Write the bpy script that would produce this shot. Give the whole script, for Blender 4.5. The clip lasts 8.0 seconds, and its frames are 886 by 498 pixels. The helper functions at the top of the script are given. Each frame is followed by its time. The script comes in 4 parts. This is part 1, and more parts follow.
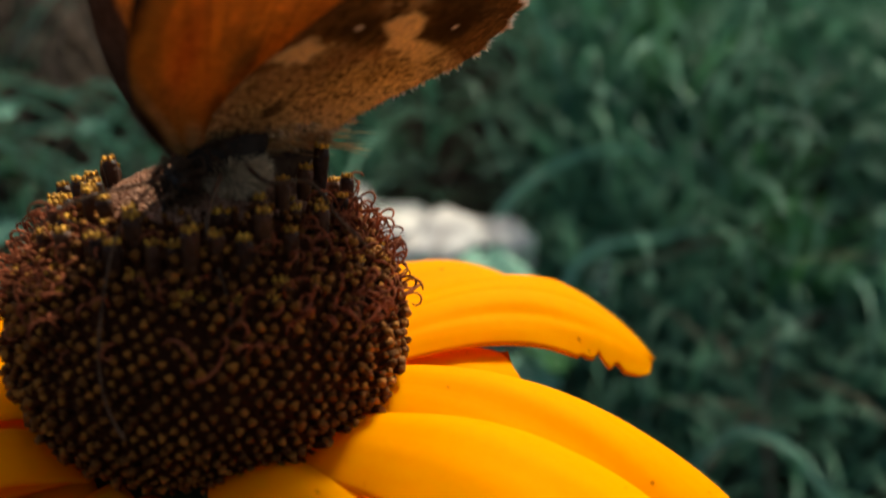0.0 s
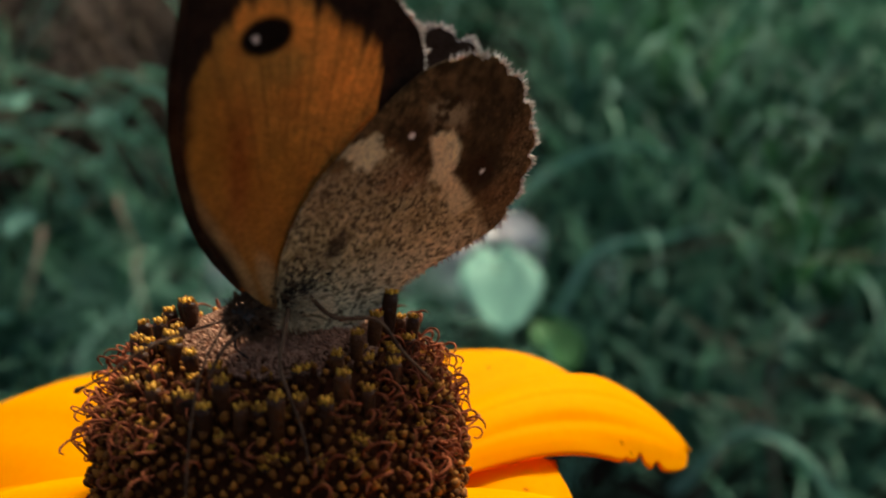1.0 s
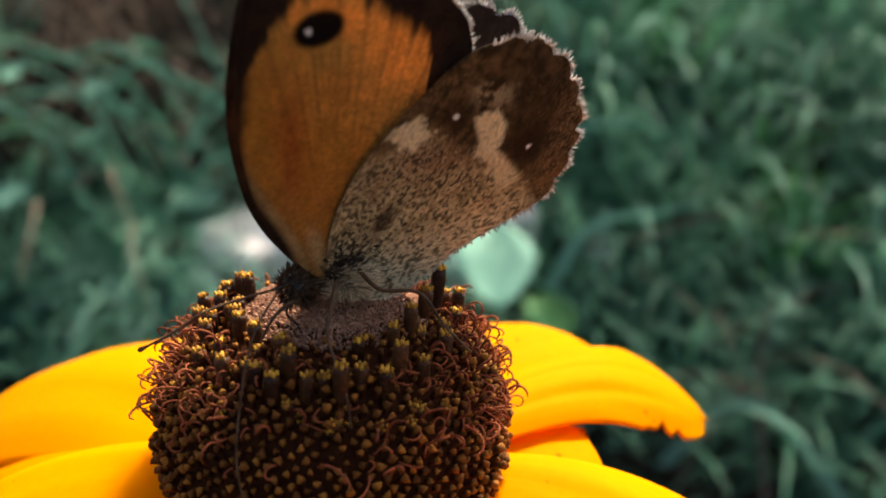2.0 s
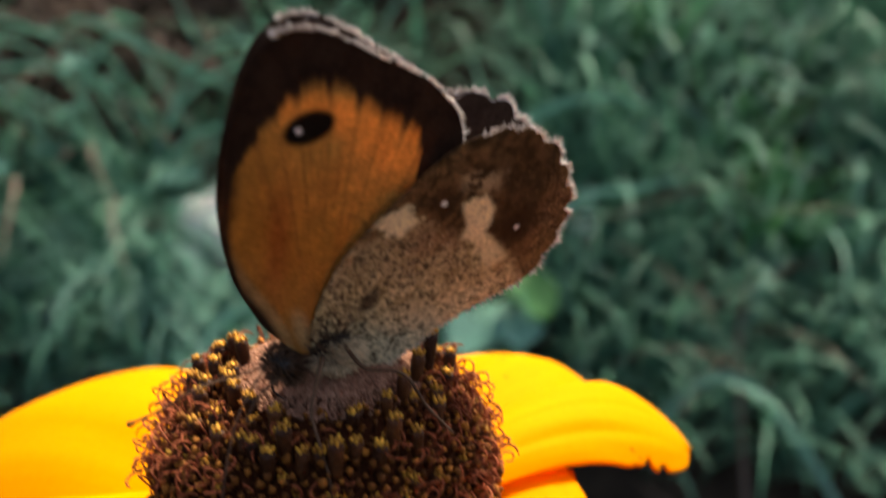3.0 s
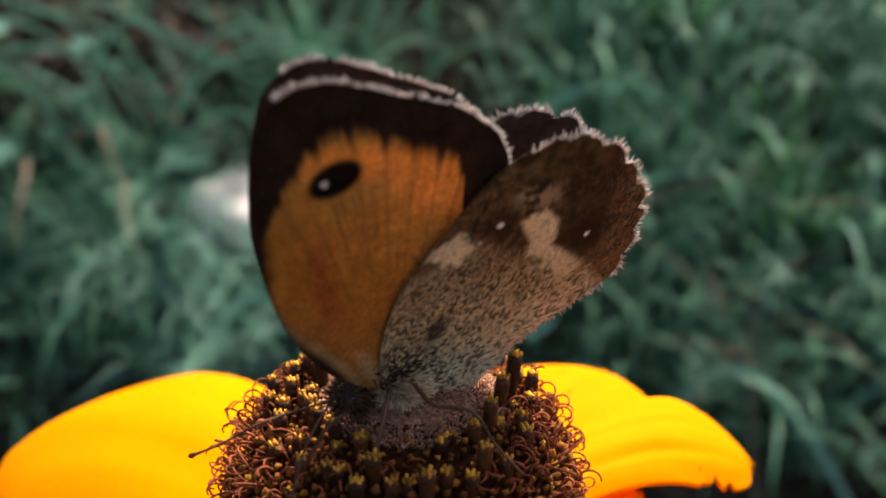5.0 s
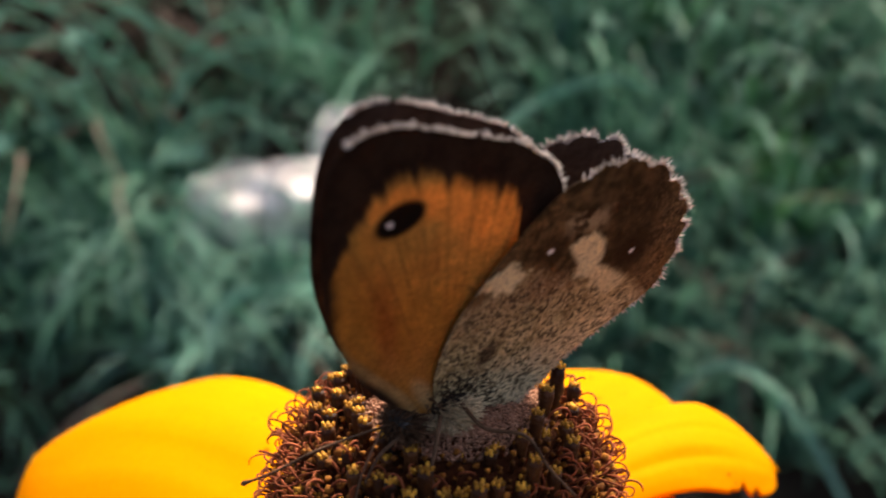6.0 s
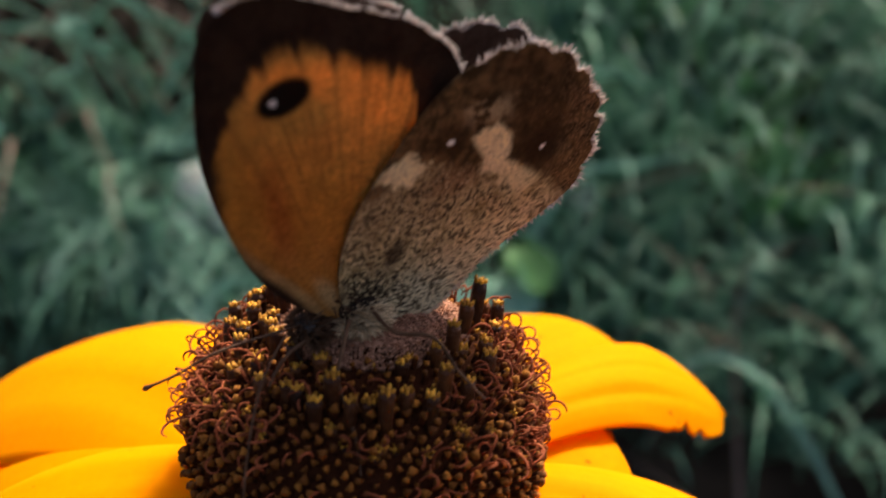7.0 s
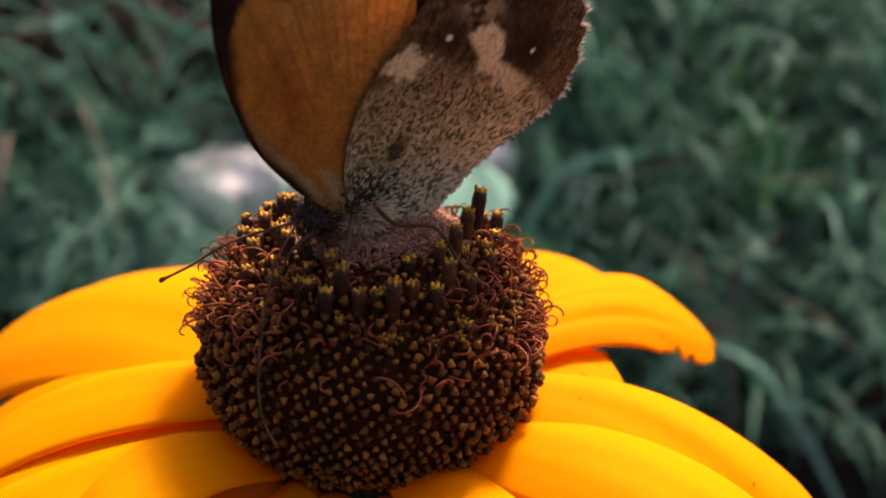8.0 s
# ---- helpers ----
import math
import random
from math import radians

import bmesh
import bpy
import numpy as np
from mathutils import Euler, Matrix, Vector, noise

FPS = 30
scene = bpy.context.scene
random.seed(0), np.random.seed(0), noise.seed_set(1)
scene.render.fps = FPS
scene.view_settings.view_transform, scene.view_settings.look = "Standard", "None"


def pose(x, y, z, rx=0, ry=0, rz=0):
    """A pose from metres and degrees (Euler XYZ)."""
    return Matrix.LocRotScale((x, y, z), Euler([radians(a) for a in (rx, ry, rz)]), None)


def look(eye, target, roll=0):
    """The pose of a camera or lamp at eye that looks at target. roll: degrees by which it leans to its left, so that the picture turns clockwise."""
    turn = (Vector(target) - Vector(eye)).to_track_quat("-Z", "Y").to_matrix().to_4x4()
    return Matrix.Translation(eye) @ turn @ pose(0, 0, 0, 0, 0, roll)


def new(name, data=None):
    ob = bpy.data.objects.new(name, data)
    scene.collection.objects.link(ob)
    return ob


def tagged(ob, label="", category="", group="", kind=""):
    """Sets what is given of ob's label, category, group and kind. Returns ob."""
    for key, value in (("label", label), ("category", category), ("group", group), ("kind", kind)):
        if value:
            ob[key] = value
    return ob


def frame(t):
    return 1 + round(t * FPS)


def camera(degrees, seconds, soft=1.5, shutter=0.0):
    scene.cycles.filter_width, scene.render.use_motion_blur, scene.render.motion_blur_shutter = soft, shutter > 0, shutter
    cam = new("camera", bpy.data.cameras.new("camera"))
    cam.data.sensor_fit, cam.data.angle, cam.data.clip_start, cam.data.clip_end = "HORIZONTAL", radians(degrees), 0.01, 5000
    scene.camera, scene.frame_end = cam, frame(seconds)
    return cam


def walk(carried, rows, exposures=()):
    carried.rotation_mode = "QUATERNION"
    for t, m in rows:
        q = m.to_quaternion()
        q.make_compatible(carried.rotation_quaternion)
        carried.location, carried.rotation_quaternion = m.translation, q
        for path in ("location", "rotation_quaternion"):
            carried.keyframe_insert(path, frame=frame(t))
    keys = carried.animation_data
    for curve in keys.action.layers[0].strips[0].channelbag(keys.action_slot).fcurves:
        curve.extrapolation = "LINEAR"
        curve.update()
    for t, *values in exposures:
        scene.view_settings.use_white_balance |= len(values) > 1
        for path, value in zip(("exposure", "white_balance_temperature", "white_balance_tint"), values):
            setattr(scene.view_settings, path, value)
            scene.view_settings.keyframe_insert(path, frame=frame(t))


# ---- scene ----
# Flower, butterfly and camera are written in millimetres from the middle of the flower's cone, which stands HEIGHT over the ground.
MM = 0.001
HEIGHT = 0.30
cam = camera(48.0, 8.0, soft=1.8, shutter=0.3)
cam.data.dof.use_dof = True
cam.data.dof.focus_distance = 0.053
cam.data.dof.aperture_fstop = 39.0
# seconds, place in millimetres, yaw, pitch and roll in degrees: a hand-held camera
PATH = [
    (0, 13.45, -49.21, 15.50, 1.72, -12.63, -0.01),
    (0.1, 13.37, -48.28, 14.38, 1.73, -12.73, 0.03),
    (0.2, 13.09, -47.94, 14.16, 1.74, -12.83, 0.08),
    (0.3, 12.82, -49.34, 15.84, 1.74, -12.93, 0.12),
    (0.4, 12.75, -49.38, 16.28, 1.75, -13.03, 0.17),
    (0.5, 12.64, -49.42, 16.48, 1.76, -13.13, 0.22),
    (0.6, 13.04, -49.33, 18.19, 1.99, -13.19, 0.14),
    (0.7, 12.91, -49.31, 18.22, 2.23, -13.25, 0.06),
    (0.8, 11.82, -49.17, 19.94, 2.12, -13.48, 0.24),
    (0.9, 11.29, -49.86, 22.33, 2.01, -13.71, 0.41),
    (1, 10.29, -49.81, 24.41, 1.91, -13.95, 0.59),
    (1.1, 9.18, -50.01, 24.60, 1.69, -13.88, 0.73),
    (1.2, 7.37, -50.94, 24.74, 1.48, -13.82, 0.87),
    (2.3, 7.07, -52.73, 25.89, 0.89, -16.18, 1.12),
    (2.4, 7.55, -52.19, 27.96, 0.66, -16.38, 1.02),
    (2.5, 7.45, -50.72, 30.22, 0.42, -16.59, 0.91),
    (2.6, 6.39, -51.19, 30.25, 0.32, -16.77, 0.97),
    (2.7, 6.01, -50.92, 29.90, 0.23, -16.95, 1.03),
    (2.8, 6.10, -50.44, 31.03, 0.13, -17.13, 1.08),
    (2.9, 5.86, -50.50, 31.51, 0.03, -17.31, 1.14),
    (3, 6.40, -51.68, 30.75, -0.07, -17.49, 1.20),
    (3.1, 7.13, -50.93, 28.66, -0.12, -17.58, 1.19),
    (3.2, 6.55, -50.82, 28.71, -0.18, -17.67, 1.19),
    (3.3, 5.72, -50.26, 30.41, -0.23, -17.76, 1.19),
    (3.4, 4.97, -51.59, 29.65, -0.29, -17.86, 1.19),
    (3.5, 4.53, -52.82, 27.94, -0.34, -17.95, 1.19),
    (3.6, 5.98, -51.93, 27.50, -0.31, -18.07, 1.09),
    (3.7, 6.37, -51.39, 29.21, -0.28, -18.20, 0.99),
    (3.8, 6.30, -51.76, 29.19, -0.25, -18.32, 0.89),
    (3.9, 6.31, -52.18, 28.36, -0.22, -18.45, 0.79),
    (4, 5.78, -53.02, 28.14, -0.19, -18.57, 0.70),
    (4.1, 4.55, -52.98, 27.67, -0.30, -18.52, 1.23),
    (4.2, 2.39, -52.20, 28.53, -0.42, -18.46, 1.76),
    (5.3, 1.31, -49.43, 32.46, 0.06, -18.42, 1.87),
    (5.4, 0.70, -50.59, 32.63, -0.21, -18.53, 1.85),
    (5.5, 0.33, -50.00, 31.95, -0.48, -18.65, 1.84),
    (5.6, -0.14, -50.44, 31.72, -0.52, -18.69, 1.90),
    (5.7, -1.55, -50.87, 31.88, -0.56, -18.74, 1.96),
    (5.8, -2.36, -50.35, 31.95, -0.60, -18.78, 2.03),
    (5.9, -2.10, -50.12, 32.85, -0.64, -18.83, 2.09),
    (6, -1.29, -49.54, 33.14, -0.68, -18.87, 2.16),
    (6.1, -0.75, -51.38, 33.26, -0.67, -18.85, 2.20),
    (6.2, -0.86, -51.23, 32.03, -0.67, -18.82, 2.24),
    (6.3, -0.59, -51.80, 31.39, -0.66, -18.79, 2.28),
    (6.4, 0.15, -52.07, 31.13, -0.66, -18.77, 2.32),
    (6.5, 2.57, -51.72, 28.28, -0.65, -18.74, 2.36),
    (6.6, 3.03, -51.57, 28.16, -0.65, -18.76, 2.40),
    (6.7, 2.33, -51.38, 27.55, -0.66, -18.79, 2.45),
    (6.8, 2.46, -49.71, 27.87, -0.66, -18.81, 2.49),
    (6.9, 2.89, -49.34, 27.75, -0.66, -18.84, 2.54),
    (7, 3.25, -49.94, 28.46, -0.66, -18.86, 2.58),
    (7.1, 4.28, -48.98, 28.75, -0.68, -18.88, 2.51),
    (7.3, 5.96, -49.72, 27.97, -0.71, -18.92, 2.37),
    (7.5, 4.57, -51.36, 28.16, -0.73, -18.95, 2.23),
    (7.7, 4.80, -52.33, 27.20, -0.83, -18.85, 2.21),
    (7.9, 3.35, -54.21, 24.91, -0.92, -18.74, 2.20),
    (8, 3.00, -54.27, 24.47, -0.97, -18.69, 2.20),
]


def hand_held(x, y, z, yaw, pitch, roll):
    a, b = radians(yaw), radians(pitch)
    eye = Vector((x, y, z)) * MM + Vector((0, 0, HEIGHT))
    ahead = Vector((-math.sin(a) * math.cos(b), math.cos(a) * math.cos(b), math.sin(b)))
    return look(eye, eye + ahead, roll)


walk(cam, [(t, hand_held(*p)) for t, *p in PATH], exposures=[(0.0, 0.22, 6900, -2), (0.7, 0.22, 6900, -2), (1.0, 0.30, 6900, 0), (2.4, 1.1, 6800, 5), (4.0, 0.97, 6850, 12), (5.5, 1.03, 6850, 12), (7.0, 0.82, 6900, 16), (8.0, 0.75, 6950, 22)])

# ---- light: a bright hazy sky, with a soft sun high behind the flower ----
SUN_UP, SUN_TURN = 57.0, 30.0
world = bpy.data.worlds.new("sky")
scene.world = world
world.use_nodes = True
sky = world.node_tree.nodes.new("ShaderNodeTexSky")
sky.sky_type = "NISHITA"
sky.sun_disc = False
sky.air_density, sky.dust_density, sky.ozone_density = 0.7, 5.0, 0.5
sky.sun_elevation, sky.sun_rotation = radians(SUN_UP), radians(SUN_TURN)
back = world.node_tree.nodes["Background"]
back.inputs["Strength"].default_value = 0.125
world.node_tree.links.new(sky.outputs["Color"], back.inputs["Color"])
sun = new("sun", bpy.data.lights.new("sun", "SUN"))
sun.data.energy, sun.data.angle, sun.data.color = 4.5, radians(10), (1.0, 0.94, 0.82)
a, e = radians(SUN_TURN), radians(SUN_UP)
sun.matrix_world = look((math.sin(a) * math.cos(e), math.cos(a) * math.cos(e), math.sin(e)), (0, 0, 0))


# ---- helpers ----
def part(name, bm, material, parent, label=""):
    """One mesh object from a bmesh or mesh, under a thing or a part."""
    if isinstance(bm, bmesh.types.BMesh):
        me = bpy.data.meshes.new(name)
        bm.to_mesh(me)
        bm.free()
    else:
        me = bm
    for m in material if isinstance(material, (list, tuple)) else [material]:
        if len(me.materials) < (len(material) if isinstance(material, (list, tuple)) else 1):
            me.materials.append(m)
    ob = new(name, me)
    ob.parent = parent
    if label:
        ob["label"] = label
    return ob


def thing(name, label, category, place=(0, 0, 0), group="", kind=""):
    ob = new(name)
    ob.empty_display_size = 0.005
    ob.location = place
    return tagged(ob, label, category, group, kind)


def mesh(name, verts, faces, smooth=True):
    me = bpy.data.meshes.new(name)
    me.from_pydata([tuple(v) for v in verts], [], [tuple(f) for f in faces])
    me.update()
    if smooth:
        me.polygons.foreach_set("use_smooth", [True] * len(me.polygons))
    return me


def tube_data(points, radii, sides=6, start=0):
    """Verts and faces of a capped tube along points."""
    points = [Vector(p) for p in points]
    verts, faces = [], []
    side = None
    for i, p in enumerate(points):
        way = (points[min(i + 1, len(points) - 1)] - points[max(i - 1, 0)]).normalized()
        if side is None:
            side = way.orthogonal().normalized()
        side = (side - way * side.dot(way)).normalized()
        other = way.cross(side)
        for k in range(sides):
            q = 2 * math.pi * k / sides
            verts.append(p + (side * math.cos(q) + other * math.sin(q)) * radii[i])
    n = len(points)
    for i in range(n - 1):
        for k in range(sides):
            k2 = (k + 1) % sides
            faces.append([start + i * sides + k, start + i * sides + k2, start + (i + 1) * sides + k2, start + (i + 1) * sides + k])
    faces.append([start + k for k in reversed(range(sides))])
    faces.append([start + (n - 1) * sides + k for k in range(sides)])
    return verts, faces


def tubes(name, many, sides=6):
    verts, faces = [], []
    for points, radii in many:
        v, f = tube_data(points, radii, sides, len(verts))
        verts += v
        faces += f
    return mesh(name, verts, faces)


def shell_data(grid, thick):
    """A sheet with two sides and a rim from a grid of points [i][j]."""
    g = np.array(grid, float)
    ni, nj, _ = g.shape
    di, dj = np.gradient(g, axis=0), np.gradient(g, axis=1)
    n = np.cross(di, dj)
    n /= np.maximum(np.linalg.norm(n, axis=2, keepdims=True), 1e-12)
    edge = np.ones((ni, nj, 1))
    verts = np.concatenate([(g + n * thick / 2 * edge).reshape(-1, 3), (g - n * thick / 2 * edge).reshape(-1, 3)])
    m = ni * nj
    faces = []
    for i in range(ni - 1):
        for j in range(nj - 1):
            a0, b0, c0, d0 = i * nj + j, (i + 1) * nj + j, (i + 1) * nj + j + 1, i * nj + j + 1
            faces.append((a0, b0, c0, d0))
            faces.append((m + a0, m + d0, m + c0, m + b0))
    rim = [(i, 0) for i in range(ni)] + [(ni - 1, j) for j in range(1, nj)] + [(i, nj - 1) for i in range(ni - 2, -1, -1)] + [(0, j) for j in range(nj - 2, 0, -1)]
    for (i0, j0), (i1, j1) in zip(rim, rim[1:] + rim[:1]):
        p, q = i0 * nj + j0, i1 * nj + j1
        faces.append((p, m + p, m + q, q))
    return verts, faces


def spline(points, k, closed=False):
    """A Catmull-Rom curve through points, k from 0 to 1."""
    n = len(points)
    x = k * (n if closed else n - 1)
    i = min(int(x), n - 1 if closed else n - 2)
    f = x - i
    get = (lambda j: points[j % n]) if closed else (lambda j: points[min(max(j, 0), n - 1)])
    a, b, c, d = (np.array(get(i + q), float) for q in (-1, 0, 1, 2))
    return 0.5 * (2 * b + (c - a) * f + (2 * a - 5 * b + 4 * c - d) * f * f + (3 * b - a - 3 * c + d) * f ** 3)


# ---- materials ----
def material(name, colour, roughness=0.6, **inputs):
    m = bpy.data.materials.new(name)
    m.use_nodes = True
    b = m.node_tree.nodes["Principled BSDF"]
    b.inputs["Base Color"].default_value = (*colour, 1)
    b.inputs["Roughness"].default_value = roughness
    for k, v in inputs.items():
        b.inputs[k.replace("_", " ")].default_value = v
    return m


def node(m, kind, **values):
    n = m.node_tree.nodes.new("ShaderNode" + kind)
    for k, v in values.items():
        if k in n.inputs:
            n.inputs[k].default_value = v
    return n


def join(m, out, into):
    m.node_tree.links.new(out, into)


def ramp(m, fac, stops):
    r = node(m, "ValToRGB")
    while len(r.color_ramp.elements) < len(stops):
        r.color_ramp.elements.new(0.5)
    for el, (p, c) in zip(r.color_ramp.elements, stops):
        el.position, el.color = p, (*c, 1)
    join(m, fac, r.inputs["Fac"])
    return r.outputs["Color"]


def noise_of(m, scale, detail=3.0, rough=0.6, coords="Object", stretch=None):
    co = node(m, "TexCoord")
    out = co.outputs[coords]
    if stretch:
        mp = node(m, "Mapping")
        mp.inputs["Scale"].default_value = stretch
        join(m, out, mp.inputs["Vector"])
        out = mp.outputs["Vector"]
    n = node(m, "TexNoise", Scale=scale, Detail=detail, Roughness=rough)
    join(m, out, n.inputs["Vector"])
    return n.outputs["Fac"]


def mix(m, fac, a, b, mode="MIX"):
    n = m.node_tree.nodes.new("ShaderNodeMix")
    n.data_type, n.blend_type = "RGBA", mode
    for sock, v in ((n.inputs[0], fac), (n.inputs[6], a), (n.inputs[7], b)):
        if isinstance(v, (int, float)):
            sock.default_value = v
        elif isinstance(v, tuple):
            sock.default_value = (*v, 1)
        else:
            join(m, v, sock)
    return n.outputs[2]


def bump(m, height, strength, distance):
    n = node(m, "Bump", Strength=strength, Distance=distance)
    join(m, height, n.inputs["Height"])
    b = m.node_tree.nodes["Principled BSDF"]
    join(m, n.outputs["Normal"], b.inputs["Normal"])


def glow_through(m, colour, share):
    """Light that passes through a thin sheet."""
    b = m.node_tree.nodes["Principled BSDF"]
    t = node(m, "BsdfTranslucent")
    if isinstance(colour, tuple):
        t.inputs["Color"].default_value = (*colour, 1)
    else:
        join(m, colour, t.inputs["Color"])
    x = node(m, "MixShader")
    x.inputs[0].default_value = share
    join(m, b.outputs[0], x.inputs[1])
    join(m, t.outputs[0], x.inputs[2])
    join(m, x.outputs[0], m.node_tree.nodes["Material Output"].inputs["Surface"])


def base(m, out):
    join(m, out, m.node_tree.nodes["Principled BSDF"].inputs["Base Color"])


def speckled(name, stops, scale, roughness=0.6, bump_height=0.0, stretch=None, island=0.0):
    m = material(name, (0.5, 0.5, 0.5), roughness)
    n = noise_of(m, scale, 4.0, 0.65, "Object", stretch)
    c = ramp(m, n, stops)
    if island:
        g = node(m, "NewGeometry")
        i = ramp(m, g.outputs["Random Per Island"], [(0.0, (1 - island,) * 3), (1.0, (1 + island,) * 3)])
        c = mix(m, 1.0, c, i, "MULTIPLY")
    base(m, c)
    if bump_height:
        bump(m, n, 0.6, bump_height)
    return m


petal_mat = material("petal", (0.9, 0.34, 0.0), 0.75, Specular_IOR_Level=0.04)
_n1 = noise_of(petal_mat, 60, 2.0)
_n2 = noise_of(petal_mat, 11, 2.0, 0.5, "UV", (1.0, 0.06, 1.0))
_n3 = noise_of(petal_mat, 1400, 3.0, 0.6)
_c = ramp(petal_mat, _n1, [(0.3, (0.97, 0.38, 0.0)), (0.7, (1.0, 0.46, 0.0))])
_c = mix(petal_mat, 0.2, _c, ramp(petal_mat, _n2, [(0.35, (0.92, 0.36, 0.0)), (0.65, (1.0, 0.56, 0.004))]))
_c = mix(petal_mat, 0.10, _c, ramp(petal_mat, _n3, [(0.4, (0.85, 0.3, 0.0)), (0.6, (1.0, 0.5, 0.005))]))
_c = mix(petal_mat, ramp(petal_mat, noise_of(petal_mat, 1100, 0.0), [(0.85, (0.0, 0.0, 0.0)), (0.87, (1.0, 1.0, 1.0))]), _c, (0.16, 0.05, 0.004))
base(petal_mat, _c)
bump(petal_mat, _n2, 0.14, 0.0003)
glow_through(petal_mat, (1.0, 0.37, 0.0), 0.50)

cone_mat = speckled("cone_core", [(0.3, (0.030, 0.009, 0.004)), (0.7, (0.07, 0.022, 0.008))], 1600, 0.9, 0.0002)
cone_mat.node_tree.nodes["Principled BSDF"].inputs["Specular IOR Level"].default_value = 0.05


def varied(name, stops, scale, roughness, spread):
    """Speckled, and different from piece to piece."""
    m = speckled(name, stops, scale, roughness)
    b = m.node_tree.nodes["Principled BSDF"]
    b.inputs["Specular IOR Level"].default_value = 0.2
    c = b.inputs["Base Color"].links[0].from_socket
    g, o = node(m, "NewGeometry"), node(m, "ObjectInfo")
    sum_ = m.node_tree.nodes.new("ShaderNodeMath")
    sum_.operation = "ADD"
    join(m, g.outputs["Random Per Island"], sum_.inputs[0])
    join(m, o.outputs["Random"], sum_.inputs[1])
    part_ = m.node_tree.nodes.new("ShaderNodeMath")
    part_.operation = "FRACT"
    join(m, sum_.outputs[0], part_.inputs[0])
    base(m, mix(m, 1.0, c, ramp(m, part_.outputs[0], spread), "MULTIPLY"))
    bump(m, noise_of(m, 2600, 3.0, 0.7), 0.8, 0.0002)
    return m


SPREAD = [(0.0, (0.40, 0.34, 0.30)), (0.55, (0.8, 0.74, 0.68)), (1.0, (1.6, 1.6, 1.5))]
scale_mat = varied("floret_brown", [(0.3, (0.050, 0.013, 0.004)), (0.7, (0.120, 0.032, 0.008))], 1500, 0.6, SPREAD)
tip_mat = varied("floret_tip", [(0.3, (0.11, 0.036, 0.006)), (0.7, (0.40, 0.150, 0.022))], 1500, 0.8, SPREAD)
tube_mat = varied("floret_tube", [(0.3, (0.040, 0.013, 0.005)), (0.7, (0.10, 0.034, 0.010))], 1200, 0.45, SPREAD)
pollen_mat = varied("pollen", [(0.3, (0.42, 0.19, 0.02)), (0.7, (0.72, 0.38, 0.05))], 3000, 0.7, SPREAD)
stigma_mat = speckled("stigma", [(0.3, (0.17, 0.042, 0.018)), (0.7, (0.32, 0.088, 0.036))], 1500, 0.85, island=0.4)
stigma_mat.node_tree.nodes["Principled BSDF"].inputs["Specular IOR Level"].default_value = 0.1
dome_mat = speckled("dome_scale", [(0.3, (0.22, 0.085, 0.048)), (0.7, (0.54, 0.29, 0.18))], 1800, 0.8, island=0.3)
dome_mat.node_tree.nodes["Principled BSDF"].inputs["Specular IOR Level"].default_value = 0.2
stem_mat = speckled("stem", [(0.3, (0.05, 0.09, 0.025)), (0.7, (0.09, 0.14, 0.04))], 300, 0.6)

# ---- ground: one sheet that climbs into a bank behind the flower ----
def bank(x, y):
    """The ground's height in metres."""
    up = 0.0
    for y0, y1, z1 in ((0.20, 0.60, 0.32), (0.60, 1.5, 0.24), (1.5, 4.0, 0.35)):
        k = min(max((y - y0) / (y1 - y0), 0.0), 1.0)
        up += z1 * k * k * (3 - 2 * k)
    if abs(x) < 3 and abs(y) < 3:
        up += 0.012 * noise.noise((x * 9, y * 9, 1.7)) + 0.03 * noise.noise((x * 2.3, y * 2.3, 5.1))
    return up


soil_mat = speckled("soil", [(0.3, (0.010, 0.008, 0.006)), (0.7, (0.035, 0.026, 0.018))], 40, 0.95, 0.01)
soil_mat.node_tree.nodes["Principled BSDF"].inputs["Specular IOR Level"].default_value = 0.05
ax = sorted({*np.linspace(-0.9, 0.9, 61).round(4).tolist(), *[s * v for s in (-1, 1) for v in (1.2, 1.6, 2.2, 3, 5, 10, 30, 100, 400, 1500)]})
ay = sorted({*np.linspace(-0.3, 1.5, 61).round(4).tolist(), -1500, -400, -100, -30, -10, -4, -2, -1.2, -0.7, -0.5, 1.8, 2.2, 2.7, 3.4, 4, 6, 10, 30, 100, 400, 1500})
gv = [(x, y, bank(x, y)) for y in ay for x in ax]
nx = len(ax)
gf = [(j * nx + i, j * nx + i + 1, (j + 1) * nx + i + 1, (j + 1) * nx + i) for j in range(len(ay) - 1) for i in range(nx - 1)]
ground = new("ground", mesh("ground", gv, gf))
ground.data.materials.append(soil_mat)
tagged(ground, "dark bare soil under tangled grass", "ground", kind="structure")


def grass_material(name, dark, light, rough=0.5):
    m = material(name, dark, rough, Specular_IOR_Level=0.2)
    g = node(m, "NewGeometry")
    c = ramp(m, g.outputs["Random Per Island"], [(0.0, dark), (0.6, tuple((p + q) / 2 for p, q in zip(dark, light))), (1.0, light)])
    n = noise_of(m, 60, 2.0)
    c = mix(m, 0.5, c, ramp(m, n, [(0.3, (0.55, 0.6, 0.6)), (0.7, (1.25, 1.2, 1.1))]), "MULTIPLY")
    base(m, c)
    glow_through(m, c, 0.3)
    return m


